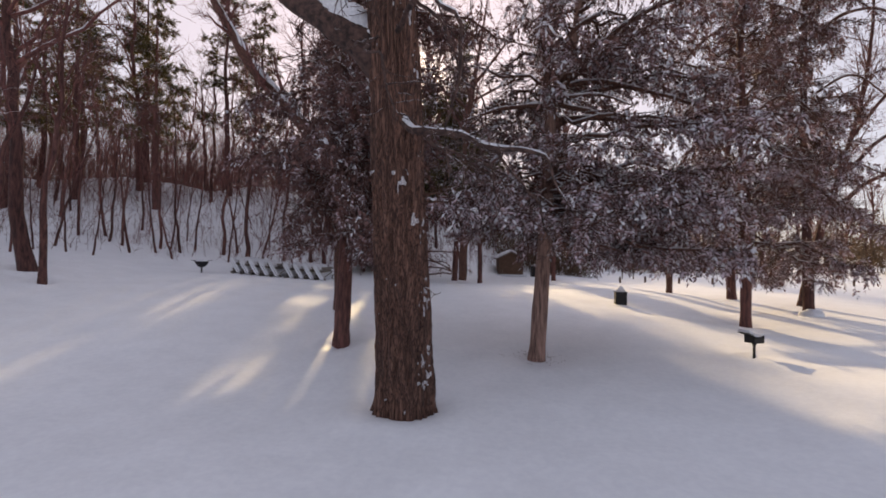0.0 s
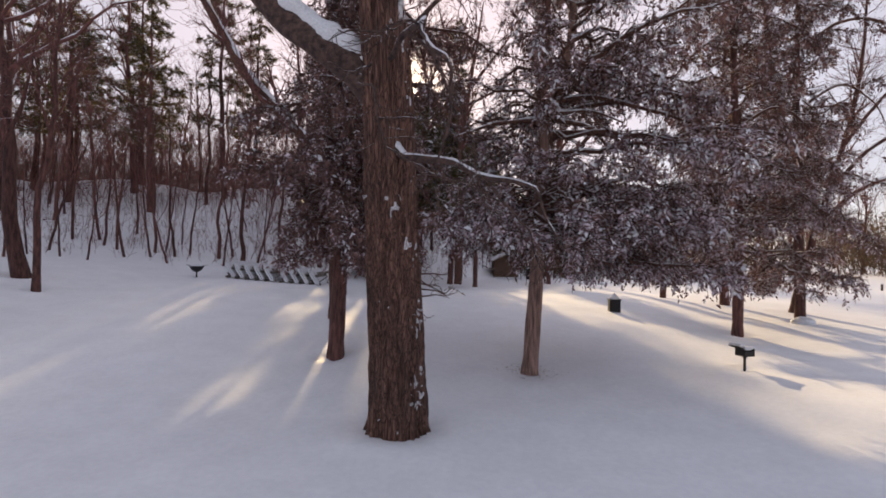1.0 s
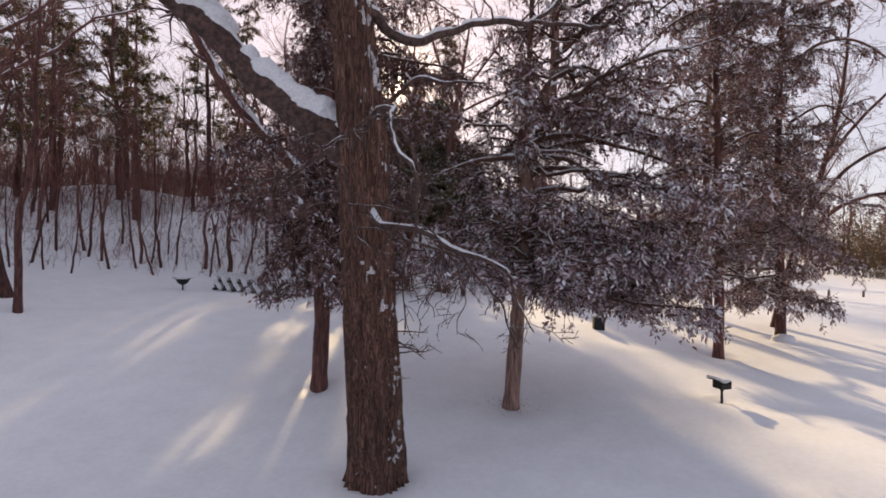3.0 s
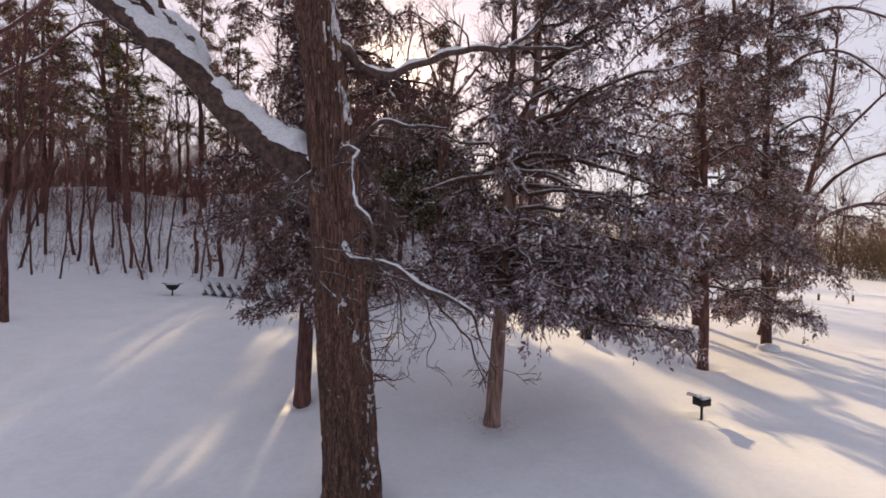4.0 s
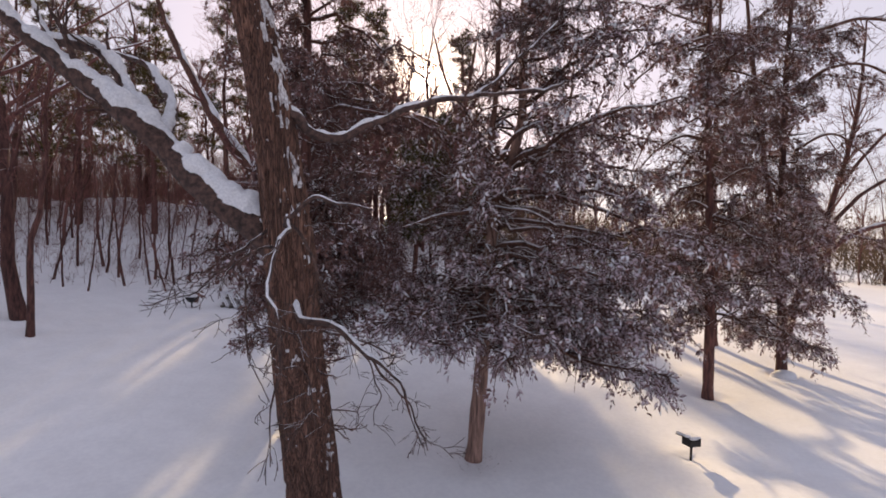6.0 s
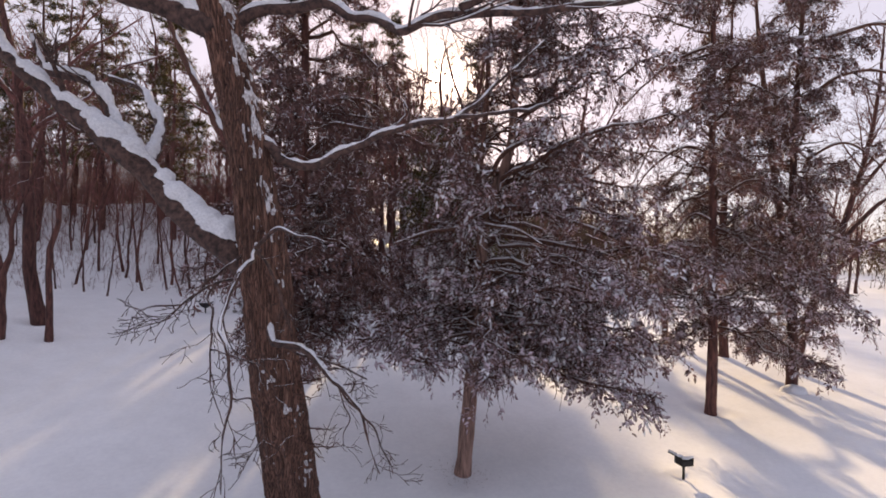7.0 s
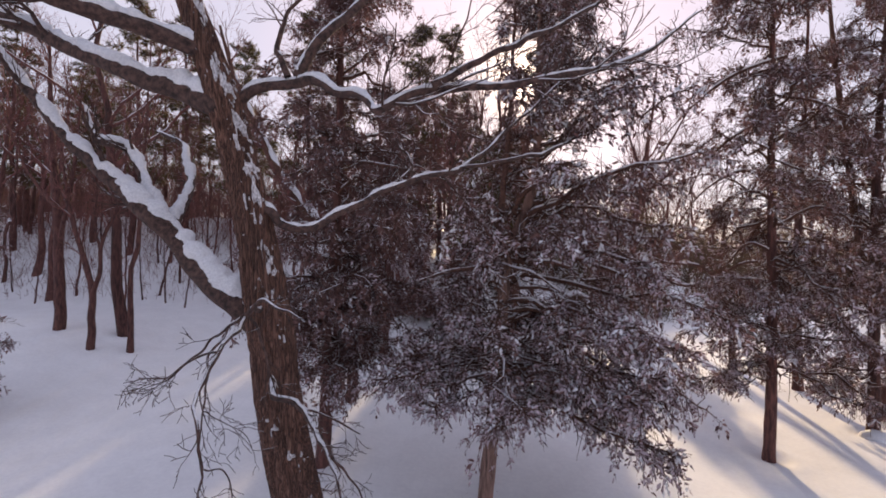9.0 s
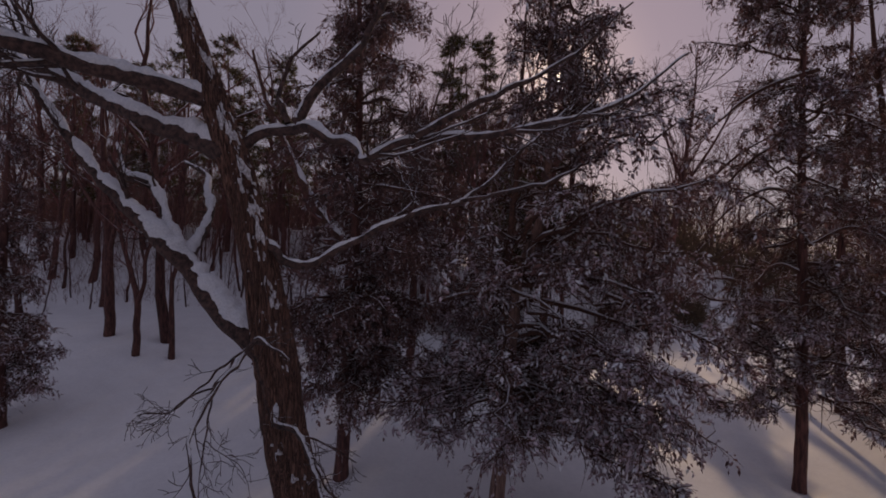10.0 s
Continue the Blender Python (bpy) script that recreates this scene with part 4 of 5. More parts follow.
def bare_tree_parts(seed, height, stem, fork=0.35, limbs=11, spread_deg=45, crooked=0.10, twiggy=(6, 5), wood=None):
    g = np.random.default_rng(seed)
    k = 16
    u = np.linspace(0, 1, k)
    line = np.stack([np.cumsum(g.normal(size=k)) * crooked, np.cumsum(g.normal(size=k)) * crooked, -0.4 + (height + 0.4) * u], -1)
    line[:, :2] -= line[1, :2]
    R = stem * (1 - u * 0.93) ** 0.9 * (1 + 0.35 * np.exp(-u * 30))
    tr = Shape()
    V, F = tubes(line[None], R[None], 9, 0.1)
    tr.add(V, F)
    A, RA = sprouts(line[None], R[None], limbs, height * 0.42, g, spread_deg, 8, -0.05, fork, 0.55, 0.16)
    B, RB = sprouts(A, RA, twiggy[0], height * 0.17, g, 45, 6, -0.03, 0.2, 0.55, 0.2)
    C, RC = sprouts(B, RB, twiggy[1], height * 0.075, g, 42, 3, 0, 0.15, 0.6, 0.22)
    br = Shape()
    for P, r, s in ((A, RA, 5), (B, RB, 3), (C, np.maximum(RC, 0.008), 3)):
        V, F = tubes(P, r, s)
        br.add(V, F, 0)
    snow_on(br, A, RA, 1, 0.8, 4, seed)
    return tr.mesh("bare_trunk", [BARK_WOODS]), br.mesh("bare_branches", [wood or TWIG, SNOW_TREE])


def bare_tree(meshes, at, turn, size, label, group, tilt=(0, 0), name="bare_tree"):
    t = thing(name, label, "tree", group)
    t.matrix_world = pose(at[0], at[1], gz(*at), tilt[0], tilt[1], turn) @ Matrix.Diagonal((size, size, size, 1))
    under("trunk", meshes[0], t)
    under("branch", meshes[1], t, "fine bare branches with a little snow", "stuff")
    return t


OAKS = [bare_tree_parts(s, 16, 0.22, 0.30, 13, 45, 0.10, (5, 4)) for s in (101, 102, 103, 104)]
POLES = [bare_tree_parts(s, 13.5, 0.12, 0.35, 11, 38, 0.08, (5, 4)) for s in (111, 112, 113)]
SAPLINGS = [bare_tree_parts(s, 6.0, 0.055, 0.35, 8, 30, 0.028, (3, 2)) for s in (121, 122, 123, 124)]

# named trees that stand clear of the woods
bare_tree(POLES[0], (-14.7, 15.7), 30, 1.0, "slim dark bare tree on the open snow", "trees at the wood's edge", (0, 3))
bare_tree(OAKS[1], (-16.5, 16.7), 200, 1.15, "straight dark trunk of a tall bare tree on the snow", "trees at the wood's edge", (0, 3))


def limb_tree(label, group, lines, bark, per=9, twig=1.6, seed=1, snow=0.85, stick=1.35):
    """A bare tree with its stem and main limbs laid out one by one."""
    x, y = lines[0][0][:2]
    t = thing("bare_tree", label, "tree", group, (x, y, gz(x, y)))
    o = np.array([x, y, gz(x, y), 0])
    g = np.random.default_rng(seed)
    for n, pts in enumerate(lines):
        L = smooth_line(np.array(pts) - o, 36)
        P, R = L[None, :, :3] + 0.03 * np.stack([grain(L[:, :3] * 1.5 + n * 5, s) for s in (71, 72, 73)], -1)[None], L[None, :, 3]
        V, F = tubes(P, R, 10, 0.12)
        limb = under("limb" if n else "trunk", Shape().add(V, F).mesh("stem", [bark]), t)
        sn = Shape()
        snow_on(sn, P[:, 10:], R[:, 10:], 0, snow, 6, seed + n, stick)
        under("snow_cap", sn.mesh("stem_snow", [SNOW_TREE]), limb, "snow along the limb")
        A, RA = sprouts(P, R, per, twig, g, 48, 6, 0.0, 0.4, 0.42)
        B, RB = sprouts(A, RA, 6, twig * 0.5, g, 45, 5)
        C, RC = sprouts(B, RB, 4, twig * 0.25, g, 45, 3)
        br = Shape()
        for pp, r2, s in ((A, RA, 5), (B, RB, 3), (C, np.maximum(RC, 0.006), 3)):
            V, F = tubes(pp, r2, s)
            br.add(V, F, 0)
        snow_on(br, A, RA, 1, 0.8, 4, seed)
        under("twig", br.mesh("stem_twigs", [TWIG, SNOW_TREE]), limb, "thin bare twigs", "stuff")
    return t


limb_tree("small forked bare tree with snow stuck on its foot", "trees at the wood's edge", [
    [(-15.77, 14.85, 1.1, 0.17), (-15.75, 14.85, 2.6, 0.135), (-15.8, 14.9, 3.6, 0.125), (-16.6, 15.0, 5.2, 0.10), (-17.4, 15.0, 7.0, 0.08), (-18.0, 15.0, 9.5, 0.04)],
    [(-15.78, 14.88, 3.5, 0.10), (-15.45, 14.95, 4.4, 0.085), (-15.5, 15.0, 5.3, 0.075), (-14.7, 15.1, 7.2, 0.055), (-14.3, 15.2, 9.5, 0.02)],
    [(-15.5, 15.0, 5.3, 0.055), (-16.0, 15.1, 6.3, 0.045), (-15.9, 15.2, 8.2, 0.02)]], BARK_WOODS, 8, 1.5, 81)
limb_tree("dark bare tree leaning out of the wood", "trees at the wood's edge", [
    [(-18.5, 15.4, 1.6, 0.24), (-18.6, 15.4, 4.2, 0.20), (-19.0, 15.5, 7.0, 0.17), (-19.6, 15.6, 10.5, 0.12), (-20, 15.7, 14.5, 0.05)],
    [(-18.75, 15.45, 5.5, 0.10), (-17.7, 15.2, 7.6, 0.08), (-17.0, 15.0, 9.6, 0.06), (-16.6, 14.9, 12, 0.02)],
    [(-19.0, 15.5, 7.0, 0.09), (-20.4, 15.2, 8.6, 0.06), (-21.6, 15.0, 11, 0.03)]], BARK_WOODS, 9, 2.2, 82)
limb_tree("wide bare tree with snowy limbs that arch to the ground", "trees on the lawn", [
    [(12.6, 22.8, 0.3, 0.19), (13.3, 22.9, 3.2, 0.16), (13.8, 23.0, 4.7, 0.14), (14.6, 23.0, 7.5, 0.10), (15.2, 23.0, 10.5, 0.07), (15.4, 23.0, 14.0, 0.03)],
    [(13.45, 22.9, 3.7, 0.10), (15.0, 22.5, 5.5, 0.08), (16.6, 22.2, 5.9, 0.065), (18.0, 22.0, 5.1, 0.045), (18.8, 21.9, 3.4, 0.02)],
    [(13.9, 23.0, 5.2, 0.09), (16.0, 23.2, 7.4, 0.07), (18.5, 23.3, 8.2, 0.05), (20.8, 23.0, 7.2, 0.02)],
    [(14.5, 23.0, 7.2, 0.07), (16.2, 22.6, 9.6, 0.055), (18.4, 22.2, 11.6, 0.03), (20.2, 22, 12.4, 0.012)],
    [(14.2, 23.0, 6.2, 0.06), (12.6, 23.4, 8.2, 0.045), (11.4, 23.6, 10.6, 0.02)]], BARK_WOODS, 17, 2.3, 83)
limb_tree("low crooked bare tree with snow on its level limbs", "trees on the lawn", [
    [(8.9, 27.2, 0.4, 0.16), (8.7, 27.0, 2.6, 0.14), (8.2, 26.8, 4.7, 0.11), (8.3, 26.9, 6.6, 0.06), (8.5, 27, 8.4, 0.02)],
    [(8.25, 26.8, 4.6, 0.08), (7.2, 26.4, 5.25, 0.07), (6.0, 26.1, 5.3, 0.06), (4.8, 25.8, 5.7, 0.03)],
    [(8.5, 26.9, 3.6, 0.08), (7.4, 26.4, 4.3, 0.07), (6.4, 26.2, 4.35, 0.05), (5.6, 26.0, 4.8, 0.02)],
    [(8.2, 26.8, 4.9, 0.06), (9.4, 26.4, 5.5, 0.05), (10.6, 26.2, 5.4, 0.02)]], BARK_LIMB, 8, 1.2, 84, 1.2)
limb_tree("leaning bare tree with snow along its upper stem", "trees on the lawn", [
    [(-4.3, 15.7, 0.3, 0.19), (-4.35, 15.6, 3.0, 0.17), (-4.7, 15.5, 5.4, 0.16), (-5.4, 15.4, 6.2, 0.17), (-6.1, 15.4, 6.98, 0.17), (-6.7, 15.4, 7.55, 0.165), (-7.25, 15.4, 8.25, 0.155), (-7.8, 15.4, 9.15, 0.14), (-8.2, 15.4, 9.8, 0.13), (-8.65, 15.4, 10.6, 0.12), (-9.3, 15.3, 12.0, 0.08), (-9.8, 15.2, 13.6, 0.04)]], BARK_LIMB, 14, 1.6, 85, 1.1, 1.8)

g = np.random.default_rng(55)


def lane(x, y, x0, y0, half):
    """Ground within a strip that runs from a place on the lawn towards the sun."""
    return np.abs(np.asarray(x) - (x0 + math.tan(SUN_AZ) * (np.asarray(y) - y0))) < half


def sunny(x, y):
    """Gaps in the wood through which the low sun reaches the lawn."""
    return lane(x, y, -3.3, 6.5, 0.7) | lane(x, y, -9.5, 11.0, 0.3) | lane(x, y, -6.0, 12.5, 0.35) | lane(x, y, 11.0, 12.0, 6.2)


def opening(x, y):
    """Further gaps, towards the streaks of sun beside the oak, on the upper lawn and by the grill."""
    return lane(x, y, -3.2, 8.7, 0.8) | lane(x, y, -9.4, 11.3, 0.35) | lane(x, y, -9.5, 18.2, 0.45) | lane(x, y, 5.2, 10.5, 0.8)


def clear(x, y, spots, gap):
    return not sunny(x, y) and all((x - a) ** 2 + (y - b) ** 2 > gap * gap for a, b in spots)


spots = [(-14.7, 15.7), (-16.5, 16.7), (-13.5, 22.6), (0.9, 38), (-2.8, 32.8)]
count = 0
while count < 115:     # tall trees on the hill
    x = g.uniform(-62, 14)
    h = g.uniform(2.5, 48)
    y = float(hill_foot(np.array(x))) + h
    if not clear(x, y, spots, 1.7) or y < 6 or (abs(x - 0.9) < 4 and y < 44) or (-0.68 < (x - 0.9) / (y - 1) < -0.45 and g.random() < 0.8):
        continue
    spots.append((x, y))
    kind = g.random()
    count += 1
    ms = OAKS[g.integers(4)] if kind < 0.55 else POLES[g.integers(3)]
    turn, size, tilt = g.uniform(0, 360), g.uniform(0.75, 1.25), (g.normal() * 3, g.normal() * 3)
    if not opening(x, y) and not (x < -15 and count % 4 == 0):
        bare_tree(ms, (x, y), turn, size * (0.85 if x < -8 else 1), "bare winter tree in the wood on the hill", "wood on the hill", tilt)
count = 0
while count < 78:      # saplings along the hill's foot
    x = g.uniform(-34, 2)
    y = float(hill_foot(np.array(x))) + g.uniform(-0.8, 9)
    if not clear(x, y, spots, 0.5) or y < 8:
        continue
    spots.append((x, y))
    count += 1
    which, turn, size, tilt = g.integers(4), g.uniform(0, 360), g.uniform(0.6, 1.35), (g.normal() * 8, g.normal() * 8)
    if not ((-22 < x < -13 and count % 3) or count % 2 or opening(x, y)):
        bare_tree(SAPLINGS[which], (x, y), turn, size, "thin bare sapling leaning at the foot of the hill", "saplings on the slope", tilt, "sapling")


# (-10.9, 37.0), (-11.4, 39.5) and (-6.3, 30.4) are added to break up the sun
for n, (x, y) in enumerate([(-11.7, 27.4), (-10.4, 28.0), (-9.7, 28.2), (-9.0, 29.0), (-13.4, 26.6), (-14.6, 26.2), (-8.2, 29.6), (-10.9, 37.0), (-11.4, 39.5), (-6.3, 30.4), (-7.6, 36.5), (-5.4, 31.2)]):
    bare_tree(POLES[n % 3], (x, y), n * 77, 0.8 + 0.05 * (n % 5), "slim reddish-brown trunk at the foot of the hill", "trees at the hill's foot", (n % 3 - 1, 2 - n % 4))


# slim leaning stems on the slope above the lawn
for n, (x, y) in enumerate([(-18.0, 21.3), (-17.6, 23.0), (-19.5, 21.4), (-19.4, 23.8), (-15.9, 23.8), (-21.2, 23.8), (-16.9, 23.9), (-17.1, 24.5), (-15.9, 25.6), (-21.0, 21.2),
                            (-20.8, 22.1), (-21.4, 24.0), (-18.5, 23.6), (-16.8, 24.9), (-16.2, 24.8), (-21.3, 20.4), (-20.1, 24.3), (-19.2, 25.8), (-16.8, 26.2), (-14.2, 26.9), (-13.0, 28.2)]):
    bare_tree(SAPLINGS[(n * 3) % 4], (x, y), n * 97, 0.85 + 0.08 * (n * 5 % 9), "thin bare sapling leaning at the foot of the hill", "saplings on the slope", (3 * (n % 3) - 3, (5, -9, 3, -2, -16, 2)[n % 6]), "sapling")

# tall trees at the hill's end, beyond the open snow
for n, (x, y, size) in enumerate([(-25.5, 19.2, 0.8), (-29.5, 21.0, 0.95), (-33.5, 18.5, 0.9), (-28.0, 16.2, 0.75), (-31.5, 15.4, 0.85), (-37.0, 21.5, 1.0)]):
    bare_tree(OAKS[n % 4], (x, y), n * 53, size, "bare winter tree at the end of the wooded hill", "wood on the hill", (n % 3 - 1, 2 - n % 4))

# trees added so that their crowns break up the sun on the lawn
bare_tree(OAKS[2], (-8.7, 35.0), 40, 0.95, "bare winter tree in the wood on the hill", "wood on the hill")
bare_tree(OAKS[3], (-7.1, 33.5), 75, 0.8, "bare winter tree in the wood on the hill", "wood on the hill")


# one more crown added across the sun's way to the upper lawn
bare_tree(OAKS[0], (-14.6, 36.5), 130, 0.95, "bare winter tree in the wood on the hill", "wood on the hill")


# pines with their needles high up
def pine_mesh(seed, height):
    g = np.random.default_rng(seed)
    u = np.linspace(0, 1, 14)
    line = np.stack([np.cumsum(g.normal(size=14)) * 0.06, np.cumsum(g.normal(size=14)) * 0.06, -0.4 + (height + 0.4) * u], -1)
    R = 0.24 * (1 - u * 0.92)
    tr = Shape()
    V, F = tubes(line[None], R[None], 10, 0.1)
    tr.add(V, F)
    n = 54
    v = g.uniform(0.28, 0.98, n)
    az = g.uniform(0, 2 * np.pi, n)
    L = (3.3 * (1.08 - v) + 0.5) * g.uniform(0.6, 1.15, n)
    p0 = np.stack([np.interp(v, u, line[:, 0]), np.interp(v, u, line[:, 1]), np.interp(v, u, line[:, 2])], -1)
    s = np.linspace(0, 1, 6)
    P = p0[:, None] + np.stack([np.cos(az), np.sin(az), 0 * az], -1)[:, None] * (L[:, None] * s)[..., None]
    P[..., 2] += L[:, None] * (0.22 * s - 0.18 * s**2)
    P[:, 1:] += g.normal(size=(n, 5, 3)) * 0.08
    RB = 0.035 * np.ones((n, 1)) * np.linspace(1, 0.25, 6)[None]
    V, F = tubes(P, RB, 4)
    tr.add(V, F)
    who = np.repeat(np.arange(n), 9)
    uu = g.uniform(0.35, 1.0, len(who)) * 5
    i = np.minimum(uu.astype(int), 4)
    f = (uu - i)[:, None]
    q0 = P[who, i] * (1 - f) + P[who, i + 1] * f
    d = g.normal(size=q0.shape) * np.array([1, 1, 0.5])
    d /= np.linalg.norm(d, axis=1, keepdims=True)
    cr = Shape()
    foliage(cr, q0, q0 + d * g.uniform(0.25, 0.6, (len(who), 1)), 28, 0.30, g, 0.05, 0.05, 0.12, 0.42)
    return tr.mesh("pine_trunk", [BARK_WOODS]), cr.mesh("pine_crown", [LEAF_PINE, SNOW_TREE, LEAF_FROST])


PINES = [pine_mesh(s, h) for s, h in ((201, 17), (202, 15), (203, 19))]


def pine(at, turn, size, which, label="tall pine with olive needles high on its trunk", group="pines in the wood"):
    t = thing("pine", label, "tree", group)
    t.matrix_world = pose(at[0], at[1], gz(*at), 0, 0, turn) @ Matrix.Diagonal((size, size, size, 1))
    under("trunk", PINES[which][0], t)
    under("crown", PINES[which][1], t, "olive needle tufts dusted with snow", "stuff")


# (-10.7, 35.8), (-8.6, 40), (-9.9, 40.6) are added to keep sun off the lawn
for n, (x, y) in enumerate([(-21, 29), (-24, 32), (-18.5, 33), (-30, 30), (-33, 36), (-27, 25), (-10, 33), (-5.2, 37.5), (-10.7, 35.8), (-4.6, 41), (-4.4, 36), (-6.2, 50.5), (-40, 30), (-36, 24), (-7, 47), (-14.2, 49), (-8.6, 40), (-9.9, 40.6), (-20, 40), (-30.5, 25), (-34, 22), (-25.5, 28), (-35, 28)]):
    pine((x, y), n * 67, (0.50 if -8 < x < -3 else 0.85) + 0.15 * ((n * 37) % 10) / 10, n % 3)

# added as well, to keep the sun off the lawn near the grill
pine((-3.6, 46.5), 40, 1.0, 2)

# dense evergreens that close the view in the middle
for n, (x, y, s, leaf) in enumerate([(-4.3, 30.5, 0.86, LEAF_PINE), (-11.0, 30.5, 1.0, None), (-2.5, 31.6, 0.86, LEAF_PINE), (-0.8, 29.5, 0.66, LEAF_PINE), (3.7, 33.2, 0.7, None)]):
    evergreen("dark_evergreen", "dense dark evergreen at the edge of the wood", (x, y), 0.2 * s, 4.6 if leaf else 2.2, 14 * s, cone(2.9 * s, 0.5 if leaf else 0.75), 85 if leaf else 70, 300 + n, 24 if leaf else 18, 12 if leaf else 10, 0.22, 0.15, (0.1, 0.1), "evergreens at the wood's edge", sides=9, apart=False, low=1.2, leaf=leaf, hem=3.6 if leaf else 0.9)

for n, (x, y, s) in enumerate([(-5.2, 28.6, 0.42), (-7.3, 28.2, 0.36)]):
    evergreen("dark_evergreen", "low dense evergreen at the foot of the hill", (x, y), 0.2 * s, 0.5, 12 * s, cone(4.2 * s, 0.7), 50, 320 + n, 20, 10, 0.22, 0.15, (0.1, 0.1), "evergreens at the wood's edge", sides=8, apart=False, low=1.3)

limb_tree("lone dark bare tree with an open crown against the sky", "trees on the plain", [
    [(4.3, 43.0, 0.6, 0.36), (4.5, 43.0, 5.0, 0.32), (4.8, 43.0, 8.6, 0.28), (5.3, 43.0, 11.4, 0.23), (5.5, 43.0, 14.0, 0.16), (5.9, 43.0, 18.0, 0.08), (6.0, 43.0, 22.0, 0.03)],
    [(4.95, 43.0, 9.4, 0.16), (7.3, 43.0, 12.0, 0.12), (9.0, 43.0, 13.6, 0.085), (11.3, 43.0, 15.0, 0.03)],
    [(5.2, 43.0, 11.0, 0.13), (6.6, 43.2, 13.3, 0.10), (8.2, 43.4, 16.5, 0.055), (9.0, 43.5, 19.5, 0.02)],
    [(5.3, 43.0, 11.5, 0.12), (4.2, 42.8, 14.5, 0.085), (3.4, 42.6, 18.0, 0.045), (3.0, 42.5, 21.0, 0.015)]], BARK_WOODS, 12, 3.2, 87)
limb_tree("forked bare tree with spreading limbs behind the evergreens", "trees at the wood's edge", [
    [(-1.75, 29.0, 0.9, 0.24), (-1.7, 29.0, 6.0, 0.20), (-1.6, 29.0, 9.6, 0.18), (-1.3, 29.0, 11.8, 0.15), (-0.9, 29.0, 14.2, 0.09), (-0.5, 29.0, 17.0, 0.03)],
    [(-1.4, 29.0, 11.2, 0.11), (-1.95, 29.0, 13.1, 0.085), (-2.7, 29.0, 15.2, 0.06), (-3.2, 29.0, 17.5, 0.02)],
    [(-1.2, 29.0, 12.0, 0.10), (-0.3, 29.0, 13.2, 0.08), (0.85, 29.0, 14.7, 0.05), (1.8, 29.0, 16.5, 0.02)],
    [(-1.5, 29.0, 10.6, 0.09), (-2.8, 28.8, 11.6, 0.07), (-4.4, 28.6, 12.2, 0.045), (-5.8, 28.5, 13.2, 0.02)],
    [(-1.45, 29.0, 11.0, 0.08), (0.2, 28.8, 11.8, 0.06), (1.9, 28.6, 12.4, 0.035), (3.0, 28.5, 13.3, 0.015)]], BARK_LIMB, 9, 2.2, 88)
# far trees on the plain to the right
count = 0
while count < 46:
    x, y = g.uniform(8, 95), g.uniform(30, 110)
    if not clear(x, y, spots, 2.2) or x / y < 0.22 or (x / y > 0.66 and y < 62):
        continue
    spots.append((x, y))
    bare_tree((OAKS + POLES)[g.integers(7)], (x, y), g.uniform(0, 360), g.uniform(0.7, 1.1), "bare winter tree standing on the snowy plain", "trees on the plain", (g.normal() * 3, g.normal() * 3))
    count += 1


def brush(name, label, stems, area, heights, seed, leafy_tops=0.0, rad=0.012, side=5):
    """A thicket: many thin stems with side twigs, as one mass."""
    g = np.random.default_rng(seed)
    x, y = area(g, stems)
    z = ground_z(x, y)
    H = g.uniform(*heights, stems)
    k = 4
    P = np.zeros((stems, k, 3))
    P[:, 0] = np.stack([x, y, z - 0.1], -1)
    d = np.stack([g.normal(size=stems) * 0.28, g.normal(size=stems) * 0.28, np.ones(stems)], -1)
    for i in range(1, k):
        d = d + g.normal(size=d.shape) * 0.13
        P[:, i] = P[:, i - 1] + d * (H / (k - 1))[:, None]
    R = np.ones((stems, 1)) * rad * np.linspace(1.2, 0.4, k)[None]
    sh = Shape()
    V, F = tubes(P, R, 3)
    sh.add(V, F, 0)
    A, RA = sprouts(P, R, side, float(np.mean(heights)) * 0.35, g, 55, 2, -0.05, 0.15, 0.7)
    V, F = tubes(A, np.maximum(RA, 0.006), 3)
    sh.add(V, F, 0)
    if leafy_tops:
        foliage(sh, A[:, 0], A[:, 1], 3, leafy_tops, g, 0.0, 0.1)
    ob = new(name, sh.mesh(name, [TWIG if not leafy_tops else LEAF_DRY, SNOW_TREE]))
    tagged(ob, label, "brush", kind="stuff")


def on_hill(lo, hi, x0, x1):
    def f(g, n):
        x = g.uniform(x0, x1, n * 2)
        y = hill_foot(x) + g.uniform(lo, hi, n * 2)
        ok = np.flatnonzero(~((sunny(x, y) | opening(x, y)) & (hi > 13)))[:n]
        return np.resize(x[ok], n), np.resize(y[ok], n)
    return f


brush("brush", "tangle of thin brown brush on the hilltop", 1600, on_hill(9, 34, -60, 4), (2.0, 5.5), 401, rad=0.012)
brush("brush", "dense dark undergrowth along the crest of the hill", 1400, on_hill(9, 26, -60, 3), (1.4, 6.0), 408, rad=0.016, side=9)
brush("brush", "thin bare stems scattered up the snowy slope", 700, on_hill(2, 12, -45, 2), (0.8, 3.2), 409, rad=0.011, side=4)
brush("brush", "dense brown winter wood behind the hilltop", 1700, on_hill(16, 55, -75, -4), (3.5, 8.5), 405, rad=0.024, side=8)
brush("brush", "sparse thin brush on the snowy slope", 1500, on_hill(0.3, 12, -36, 4), (0.25, 1.5), 402, rad=0.007)
brush("brush", "olive-brown thicket at the far edge of the plain", 1300, lambda g, n: (g.uniform(44, 80, n), g.uniform(52, 76, n)), (3, 8), 403, 0.45, rad=0.03, side=4)
